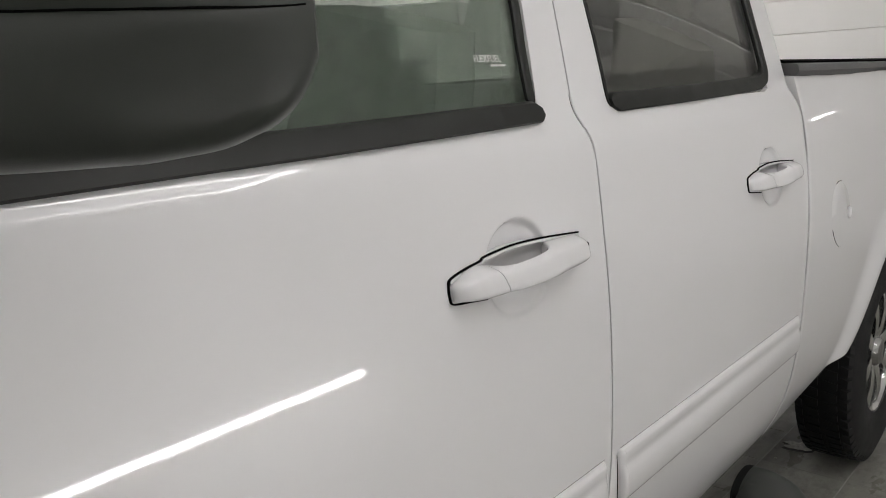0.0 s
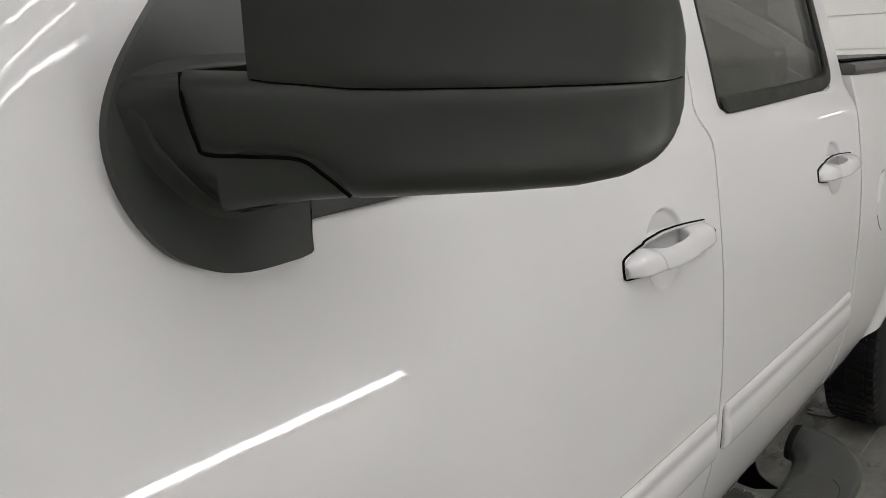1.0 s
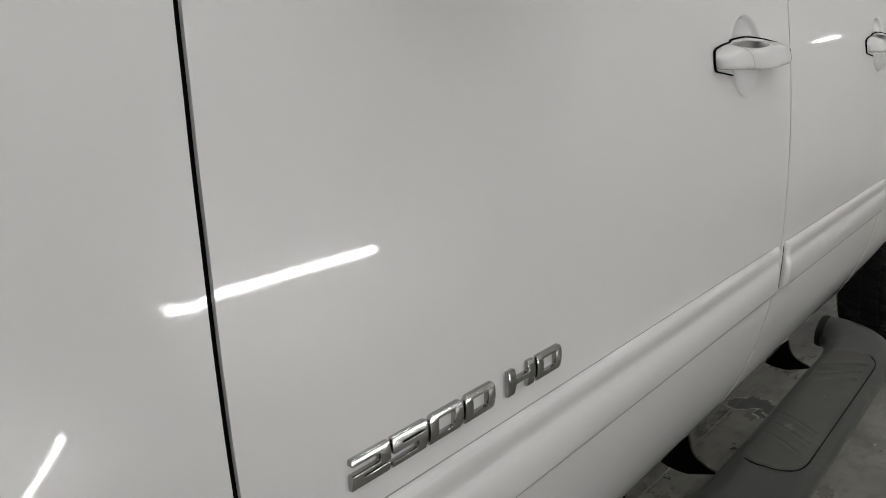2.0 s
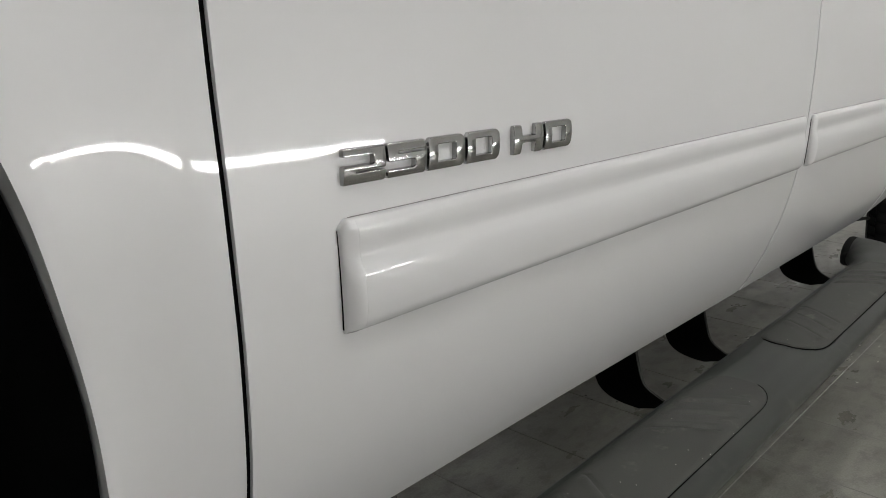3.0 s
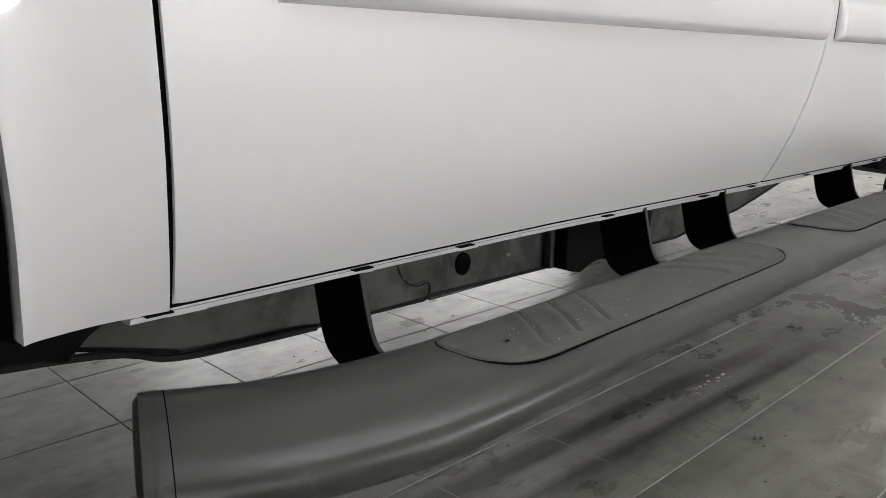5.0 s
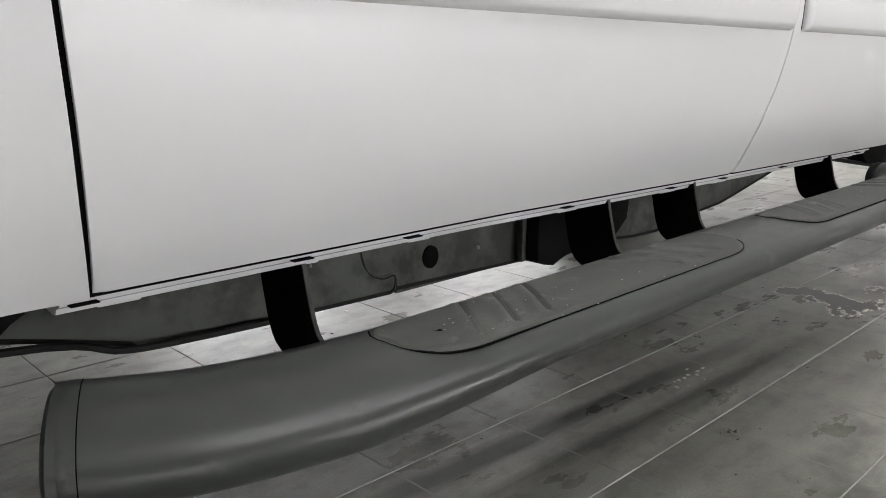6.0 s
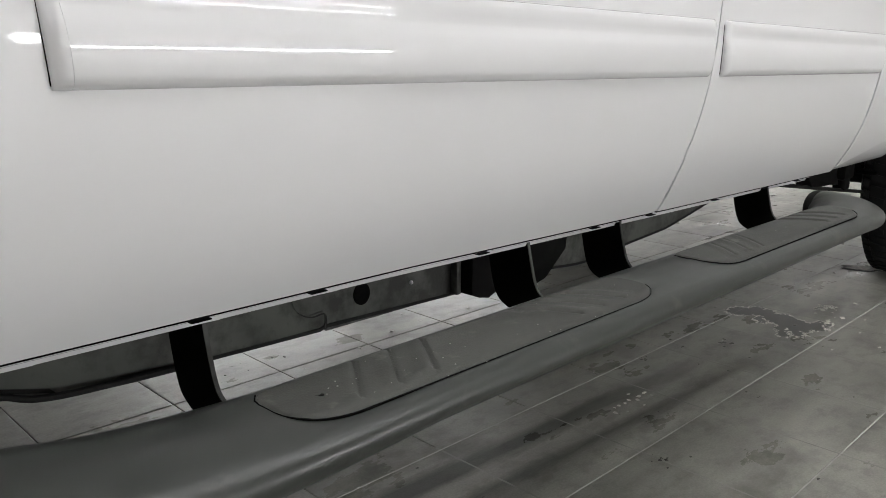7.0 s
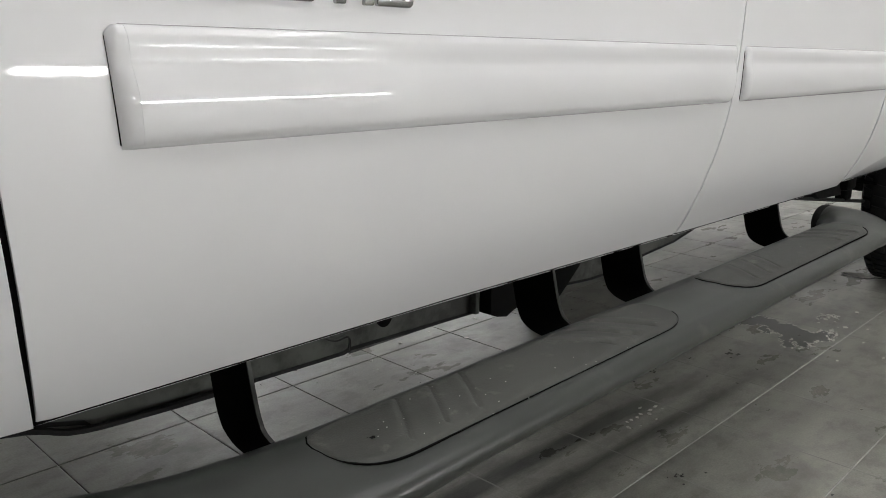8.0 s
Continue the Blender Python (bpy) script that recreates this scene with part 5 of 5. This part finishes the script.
def build_pad(x0, x1):
    bm = bmesh.new()
    nx, ny = 520, 24
    ribs = [(x0 + 0.108 + 0.051 * i, 0.7) for i in range(3)] + [(x1 - 0.108 - 0.051 * i, -0.7) for i in range(3)]
    rows = []
    for i in range(nx + 1):
        u = i / nx
        x = x0 + (x1 - x0) * u
        e = min(x - x0, x1 - x)
        half = 0.0565 * (max(0.0, 1 - (1 - min(e / 0.085, 1)) ** 2.6)) ** (1 / 2.6)
        half = max(half, 0.004)
        row = []
        for j in range(ny + 1):
            v = -1 + 2 * j / ny
            y = -0.029 + half * v
            xx = x + (0.012 * (y + 0.031) / 0.06 if e < 0.1 else 0) * 0
            edge = min((1 - abs(v)) * half, max(e, 0.0)) / 0.006
            h = 0.0032 * min(edge, 1)
            for r, lean in ribs:
                skew = (x - r - lean * (y + 0.031)) * (1 if lean > 0 else -1)
                if abs(v) < 0.72:
                    h += 0.0022 * math.exp(-((skew + 0.012) / 0.010) ** 2) - 0.0036 * math.exp(-(skew / 0.0026) ** 2)
            row.append(bm.verts.new((xx, y, top_z(y) + h - 0.0006)))
        rows.append(row)
    for r, s in zip(rows, rows[1:]):
        for j in range(ny):
            bm.faces.new((r[j], r[j + 1], s[j + 1], s[j]))
    ob = part("step_pad", bm, PAD, board, "worn grey rubber step pad with ribs", sharp=60)
    # dark seam along the front and the outer side
    bm = bmesh.new()
    rings = []
    n = 160
    for i in range(n + 1):
        w = i / n
        x = x0 + (x1 - x0 - 0.004) * (w ** 1.6)
        e = min(x - x0, x1 - x)
        y = -0.029 - 0.057 * (max(0.0, 1 - (1 - min(e / 0.085, 1)) ** 2.6)) ** (1 / 2.6)
        if i == 0:
            for yy in (0.010, -0.005, -0.018):
                xx = x0 + 0.085 * (1 - (max(0.0, 1 - (abs(yy + 0.029) / 0.057) ** 2.6)) ** (1 / 2.6))
                rings.append([(xx - 0.001, yy, top_z(yy) + 0.0013), (xx + 0.001, yy, top_z(yy) + 0.0013), (xx + 0.001, yy, top_z(yy) - 0.003), (xx - 0.001, yy, top_z(yy) - 0.003)])
        k = 0.0009 * (1 - 0.55 * w)
        rings.append([(x, y - k, top_z(y) + 0.0012), (x + (0.001 if e < 0.02 else 0), y + k, top_z(y) + 0.0014), (x, y + k, top_z(y) - 0.003), (x, y - k, top_z(y) - 0.003)])
    loft(bm, rings)
    part("pad_groove", bm, VOID, board, "dark seam along the step pad")


build_pad(0.159, 0.797)
build_pad(0.983, 1.668)


def build_brackets():
    for x, dy in ((0.193, 0.009), (0.757, 0.004), (1.018, 0.0), (1.660, 0.0)):
        bm = bmesh.new()
        outer = smooth_line([(0.140 + dy, 0.535, 0), (0.131 + dy, 0.490, 0), (0.122 + dy, 0.455, 0), (0.1155 + dy, 0.437, 0), (0.106 + dy, 0.424, 0), (0.086, 0.413, 0), (0.06, 0.404, 0)], 16)
        inner = smooth_line([(0.12, 0.384, 0), (0.154 + dy, 0.386, 0), (0.181 + dy, 0.394, 0), (0.194 + dy, 0.406, 0), (0.203 + dy, 0.426, 0), (0.212 + dy, 0.462, 0), (0.228 + dy, 0.535, 0)], 16)
        outline = [(p.x, p.y) for p in outer] + [(p.x, p.y) for p in inner]
        prism(bm, outline, 0.0045, lambda u, v, w: (x + w, u, v), bevel=0.001)
        b = part("step_bracket", bm, BRACKET, truck, "black steel step bracket")
        # lighter strip painted as the highlight on the outward edge
        bm = bmesh.new()
        loft(bm, [[(x - 0.0004, p.x - 0.0012, p.y), (x + 0.0048, p.x - 0.0012, p.y), (x + 0.0048, p.x + 0.0006, p.y), (x - 0.0004, p.x + 0.0006, p.y)] for p in outer])
        part("bracket_edge", bm, RAIL, b, "grey bracket edge painted as a highlight")


build_brackets()


# ---- booth: floor, walls, ceiling, lamps ----
TILE_S, TILE_A, TILE_O = 0.2915, radians(-0.80), Vector((1.436, -0.1655))
X0, X1, Y0, Y1, H = -6.0, 7.5, -3.75, 4.9, 3.2
bm = box(bmesh.new(), (X0, Y0, -0.12), (X1, Y1, -0.0035))
floor = tagged(new("floor", mesh_of(bm, "floor", GROUT)), "grey porcelain tile floor with painted joint glints", "floor", kind="structure")


def wall(name, lo, hi, label):
    bm = box(bmesh.new(), lo, hi)
    return tagged(new(name, mesh_of(bm, name, WALL)), label, "wall", kind="structure")


wall("wall_south", (X0, Y0 - 0.15, -0.12), (X1, Y0, H), "plain white painted booth wall")
wall("wall_north", (X0, Y1, -0.12), (X1, Y1 + 0.15, H), "plain white painted booth wall")
wall("wall_west", (X0 - 0.15, Y0 - 0.15, -0.12), (X0, Y1 + 0.15, H), "plain white painted booth wall")
east = wall("wall_east", (X1, Y0 - 0.15, -0.12), (X1 + 0.15, Y1 + 0.15, H), "white wall of horizontal panels")
bm = box(bmesh.new(), (X0 - 0.15, Y0 - 0.15, H), (X1 + 0.15, Y1 + 0.15, H + 0.15))
tagged(new("ceiling", mesh_of(bm, "ceiling", CEIL)), "plain white ceiling", "ceiling", kind="structure")
pane_mesh = None
zz = 0.02
while zz < H - 0.05:
    h = 0.285
    if pane_mesh is None:
        pb = box(bmesh.new(), (-0.02, Y0 + 0.01, 0), (0, Y1 - 0.01, h - 0.005), 0.003)
        pane_mesh = mesh_of(pb, "panel", WALL)
    p = new("panel", pane_mesh)
    p.parent = east
    p.location = (X1, 0, zz)
    zz += h


# unseen tube added low on the far wall to brighten the under-truck floor
def far_fill(x0, x1):
    lamp = thing("wall_lamp", "unseen fill tube added low on the far wall", "tube lamp", "booth lamps")
    y, z = Y1 - 0.06, 0.6
    bm = box(bmesh.new(), (x0 - 0.03, y + 0.03, z - 0.05), (x1 + 0.03, y + 0.06, z + 0.05), 0.008)
    part("housing", bm, LAMP_BODY, lamp, "white lamp housing")
    bm = box(bmesh.new(), (x0, y, z - 0.032), (x1, y + 0.03, z + 0.032), 0.01)
    part("tube", bm, LAMP_FILL, lamp, "lit white tube")


def end_lamp(y0, y1, z):
    """A short tube on the end wall behind the truck."""
    lamp = thing("wall_lamp", "short lit tube lamp on the end wall", "tube lamp", "booth lamps")
    x = X1 - 0.03
    bm = box(bmesh.new(), (x - 0.03, y0 - 0.02, z - 0.05), (x, y1 + 0.02, z + 0.05), 0.008)
    part("housing", bm, LAMP_BODY, lamp, "white lamp housing")
    bm = box(bmesh.new(), (x - 0.06, y0, z - 0.010), (x - 0.03, y1, z + 0.010), 0.006)
    part("tube", bm, LAMP, lamp, "lit white tube")


end_lamp(-1.47, -1.29, 1.70)


def tube_lamp(name, x0, x1, y, z, wall_side, label, group, light=None):
    lamp = thing(name, label, "tube lamp", group)
    bm = bmesh.new()
    if wall_side:
        box(bm, (x0 - 0.03, y - 0.06, z - 0.05), (x1 + 0.03, y - 0.03, z + 0.05), 0.008)
        part("housing", bm, LAMP_BODY, lamp, "white lamp housing")
        bm = box(bmesh.new(), (x0, y - 0.03, z - 0.032), (x1, y, z + 0.032), 0.01)
    else:
        box(bm, (x0 - 0.03, y - 0.07, z + 0.02), (x1 + 0.03, y + 0.07, H - 0.001), 0.008)
        part("housing", bm, LAMP_BODY, lamp, "white lamp housing")
        bm = box(bmesh.new(), (x0, y - 0.022, z - 0.02), (x1, y + 0.022, z + 0.02), 0.01)
    part("tube", bm, light or LAMP, lamp, "lit white tube")


for x0, x1, light in ((1.22, 3.74, LAMP_LOW), (-2.40, -0.30, LAMP_FRONT)):
    tube_lamp("wall_lamp", x0, x1, Y0 + 0.06, 0.34, True, "lit tube lamp low on the white wall", "booth lamps", light)
# the last tube, at the front, is unseen and added to brighten the mirror
for x0, x1, y in ((0.0, 2.20, -0.5), (0.0, 2.20, -1.2), (0.0, 2.20, -1.9), (-3.60, -1.20, -1.2)):
    tube_lamp("ceiling_lamp", x0, x1, y, H - 0.06, False, "lit ceiling tube lamp", "booth lamps")


def cross_lamp(x, y0, y1):
    """A ceiling tube across the booth, closing the row of long tubes."""
    lamp = thing("ceiling_lamp", "lit ceiling tube lamp across the row", "tube lamp", "booth lamps")
    z = H - 0.06
    part("housing", box(bmesh.new(), (x - 0.07, y0 - 0.03, z + 0.02), (x + 0.07, y1 + 0.03, H - 0.001), 0.008), LAMP_BODY, lamp, "white lamp housing")
    part("tube", box(bmesh.new(), (x - 0.035, y0, z - 0.02), (x + 0.035, y1, z + 0.02), 0.01), LAMP, lamp, "lit white tube")


cross_lamp(2.30, -2.0, -1.15)
for x0, x1 in ((2.20, 4.15), (4.80, 7.20)):
    far_fill(x0, x1)
# unseen tubes added over the far side to brighten the floor there
for x0, x1 in ((0.2, 2.6), (3.0, 5.4)):
    tube_lamp("ceiling_lamp", x0, x1, 3.2, H - 0.06, False, "lit ceiling tube lamp", "booth lamps")
# unseen tube added over the rear to brighten the end wall
tube_lamp("ceiling_lamp", 4.6, 7.0, 1.2, H - 0.06, False, "lit ceiling tube lamp", "booth lamps")


# dried puddle, crumbs and residue on the floor
def patch(name, cx, cy, rx, ry, seed, mat, label, z=0.0006, ragged=0.45, n=90):
    rng = random.Random(seed)
    ph = [rng.uniform(0, 6.28) for _ in range(9)]
    bm = bmesh.new()
    pts = []
    for k in range(n):
        a = 2 * math.pi * k / n
        f = 1 + ragged * sum(math.sin((j + 2) * a + ph[j]) / (j + 2) for j in range(9)) + rng.uniform(-0.05, 0.05)
        pts.append((cx + rx * f * math.cos(a), cy + ry * f * math.sin(a)))
    prism(bm, pts, z + 0.001, lambda u, v, w: (u, v, z - w))
    return tagged(new(name, mesh_of(bm, name, mat)), label, "floor stain", kind="stuff")


def puddle():
    """A dried puddle with a ragged edge and a broken pale rim of dried scum."""
    arms = (((2.215, 0.405), (2.26, 0.36), 0.042), ((2.27, 0.36), (2.235, 0.28), 0.034), ((2.235, 0.28), (2.20, 0.215), 0.052), ((2.20, 0.215), (2.235, 0.175), 0.040),
            ((2.15, 0.24), (2.085, 0.205), 0.016), ((2.16, 0.205), (2.12, 0.180), 0.018), ((2.235, 0.19), (2.285, 0.165), 0.022), ((2.43, 0.24), (2.48, 0.215), 0.010), ((2.19, 0.33), (2.16, 0.30), 0.012))
    field = {}
    cell = 0.0028
    nx, ny = 190, 115
    for i in range(nx):
        for j in range(ny):
            p = Vector((2.00 + i * cell, 0.125 + j * cell))
            best = -1.0
            for a, b, r in arms:
                a, b = Vector(a), Vector(b)
                u = min(max((p - a).dot(b - a) / (b - a).length_squared, 0), 1)
                best = max(best, r - (p - a - (b - a) * u).length)
            q = Vector((p.x, p.y, 0.0))
            field[i, j] = best + 0.014 * noise.noise(q * 38) + 0.013 * noise.noise(q * 95) + 0.007 * noise.noise(q * 210)
    wet, rim = bmesh.new(), bmesh.new()

    def slab(bm, i, j, z):
        x, y = 2.00 + i * cell, 0.125 + j * cell
        bm.faces.new([bm.verts.new((x + u * cell, y + v * cell, z)) for u, v in ((-0.5, -0.5), (0.5, -0.5), (0.5, 0.5), (-0.5, 0.5))])
    rng = random.Random(4)
    for (i, j), f in field.items():
        if f > 0:
            slab(wet, i, j, 0.0006)
        x, y = 2.00 + i * cell, 0.125 + j * cell
        q = Vector((x, y, 3.0))
        if -0.0034 < f < 0.0012 and noise.noise(q * 26) > (-0.22 if y < 0.24 or f < -0.0004 else 0.02):
            h = rng.uniform(0.0008, 0.0022)
            w = cell * 0.62
            base = [rim.verts.new((x + u * w, y + v * w, 0.0004)) for u, v in ((-1, -1), (1, -1), (1, 1), (-1, 1))]
            tip = [rim.verts.new((x + u * w * 0.45, y + v * w * 0.45, h)) for u, v in ((-1, -1), (1, -1), (1, 1), (-1, 1))]
            rim.faces.new(tip)
            for k in range(4):
                rim.faces.new((base[k], base[(k + 1) % 4], tip[(k + 1) % 4], tip[k]))
    tagged(new("dried_puddle", mesh_of(wet, "dried_puddle", WET)), "dark dried puddle on the floor tiles", "floor stain", kind="stuff")
    tagged(new("dried_rim", mesh_of(rim, "dried_rim", RESIDUE)), "pale dried rim round the puddle", "floor stain", kind="stuff")


puddle()
patch("mud_patch", 3.088, 0.305, 0.046, 0.066, 12, MUD, "dark torn rim of dried mud on the floor", z=0.0006)
patch("residue_patch", 3.098, 0.308, 0.038, 0.060, 12, RESIDUE, "pale dried residue on the floor", z=0.0020)


def crumbs(name, mat, label, spots, seed, lo, hi):
    rng = random.Random(seed)
    bm = bmesh.new()
    for cx, cy, rx, ry, count in spots:
        for _ in range(count):
            x, y = rng.gauss(cx, rx), rng.gauss(cy, ry)
            r = rng.uniform(lo, hi)
            s = bmesh.ops.create_icosphere(bm, subdivisions=1, radius=r)
            fx, fy, fz = rng.uniform(0.6, 1.8), rng.uniform(0.6, 1.6), rng.uniform(0.2, 0.5)
            for v in s["verts"]:
                j = rng.uniform(0.55, 1.5)
                v.co = Vector((x + v.co.x * fx * j, y + v.co.y * fy * j, max(v.co.z * fz * j + r * fz * 0.7, 0.0)))
    return tagged(new(name, mesh_of(bm, name, mat)), label, "floor dirt", kind="stuff")


crumbs("mud_crumbs", MUD, "small dark mud crumbs scattered on the floor", [(1.15, 0.08, 0.012, 0.01, 8), (1.9, 0.3, 0.012, 0.012, 8), (1.75, 0.33, 0.25, 0.08, 9), (1.3, 0.2, 0.5, 0.25, 8), (1.5, 0.7, 0.5, 0.3, 12), (0.8, 1.0, 0.4, 0.2, 8), (1.62, 0.40, 0.008, 0.02, 8), (0.9, -0.05, 0.3, 0.1, 8)], 8, 0.0012, 0.0042)
crumbs("pale_flakes", RESIDUE, "pale dried flakes on the floor", [(2.47, 0.215, 0.02, 0.012, 12), (2.31, 0.16, 0.04, 0.012, 10), (2.5, 0.12, 0.3, 0.10, 10), (1.35, 0.28, 0.06, 0.02, 12), (1.2, 1.0, 0.3, 0.2, 14)], 9, 0.002, 0.007)

rng = random.Random(21)
bm = bmesh.new()
for cx, cy, rx, ry, count in ((0.26, -0.04, 0.05, 0.025, 12), (0.36, -0.06, 0.06, 0.012, 7), (0.50, -0.085, 0.10, 0.006, 6), (0.62, -0.02, 0.15, 0.03, 4), (1.15, -0.03, 0.15, 0.03, 5)):
    for _ in range(count):
        x, y = rng.gauss(cx, rx), min(max(rng.gauss(cy, ry), -0.095), 0.03)
        r = rng.uniform(0.0004, 0.0008)
        ball = bmesh.ops.create_icosphere(bm, subdivisions=1, radius=r)
        for v in ball["verts"]:
            v.co = Vector((x + v.co.x * 1.3, y + v.co.y, top_z(y) + 0.0042 + v.co.z * 0.5))
tagged(new("white_specks", mesh_of(bm, "white_specks", RESIDUE)), "tiny white specks on the running board", "specks", kind="stuff")
bm = bmesh.new()
for k in range(7):
    ball = bmesh.ops.create_icosphere(bm, subdivisions=1, radius=rng.uniform(0.0006, 0.0017))
    dx, dy = rng.gauss(0, 0.003), rng.gauss(0, 0.001)
    for v in ball["verts"]:
        v.co = Vector((0.210 + dx + v.co.x * 1.3, -0.045 + dy + v.co.y, top_z(-0.045) + 0.0045 + v.co.z * 0.35))
tagged(new("mud_speck", mesh_of(bm, "mud_speck", BRACKET)), "small dark mud speck on the step pad", "mud")

# pale strips painted as lamp glints along the long joints of the lit floor
GLINT = material("joint_glint", (0.42, 0.415, 0.39), 0.22, vary=0.2, vary_scale=20)
for j in range(-6, 3):
    bm = bmesh.new()
    rings = []
    for i in range(-14, 15):
        x = TILE_O.x + (i * math.cos(TILE_A) - j * math.sin(TILE_A)) * TILE_S
        y = TILE_O.y + (i * math.sin(TILE_A) + j * math.cos(TILE_A)) * TILE_S
        rings.append([(x, y + 0.0016 * math.cos(w), -0.0006 + 0.0015 * math.sin(w)) for w in (0, 0.5, 0.9, 1.2, 1.57, 1.94, 2.24, 2.64, 3.1416)])
    loft(bm, rings)
    ob = tagged(new("joint", mesh_of(bm, "joint", GLINT, 80)))
    ob.parent = floor

# grey grout in the cross joints beside the truck
bm = bmesh.new()
FILL = material("grey_grout", (0.25, 0.247, 0.225), 0.5, vary=0.2, vary_scale=14)
for i in range(-9, 12):
    p, q = [Vector((TILE_O.x + (i * math.cos(TILE_A) - j * math.sin(TILE_A)) * TILE_S, TILE_O.y + (i * math.sin(TILE_A) + j * math.cos(TILE_A)) * TILE_S, 0)) for j in (-7, 2.05)]
    rings = [[(c.x - 0.0028, c.y, -0.003), (c.x + 0.0028, c.y, -0.003), (c.x + 0.0028, c.y, -0.0002), (c.x - 0.0028, c.y, -0.0002)] for c in (p, q)]
    loft(bm, rings)
ob = tagged(new("grout_lines", mesh_of(bm, "grout_lines", FILL, 20)), "grey grout in the floor joints", kind="stuff")
ob.parent = floor

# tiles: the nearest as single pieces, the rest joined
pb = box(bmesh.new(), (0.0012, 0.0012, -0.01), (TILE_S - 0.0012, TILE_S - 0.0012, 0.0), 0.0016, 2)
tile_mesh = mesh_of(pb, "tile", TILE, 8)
ca, sa = math.cos(TILE_A), math.sin(TILE_A)
far = bmesh.new()
for i in range(-26, 22):
    for j in range(-13, 22):
        o = Vector((TILE_O.x + (i * ca - j * sa) * TILE_S, TILE_O.y + (i * sa + j * ca) * TILE_S))
        if not (X0 + 0.02 < o.x < X1 - 0.35 and Y0 + 0.25 < o.y < Y1 - 0.35):
            continue
        if -1.1 < o.x < 4.6 and -1.0 < o.y < 2.9 and (o.x > -0.4 or o.y > 0.3):
            t = new("tile", tile_mesh)
            t.parent = floor
            t.location = (o.x, o.y, 0)
            t.rotation_euler = (0, 0, TILE_A)
        else:
            c = [Vector((o.x + (u * ca - v * sa), o.y + (u * sa + v * ca), 0)) for u, v in ((0.0012, 0.0012), (TILE_S - 0.0012, 0.0012), (TILE_S - 0.0012, TILE_S - 0.0012), (0.0012, TILE_S - 0.0012))]
            top = [far.verts.new(p) for p in c]
            low = [far.verts.new(p - Vector((0, 0, 0.0034))) for p in c]
            far.faces.new(top)
            for k in range(4):
                far.faces.new((top[k], low[k], low[(k + 1) % 4], top[(k + 1) % 4]))
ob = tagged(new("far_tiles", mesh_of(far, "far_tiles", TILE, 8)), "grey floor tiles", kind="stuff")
ob.parent = floor
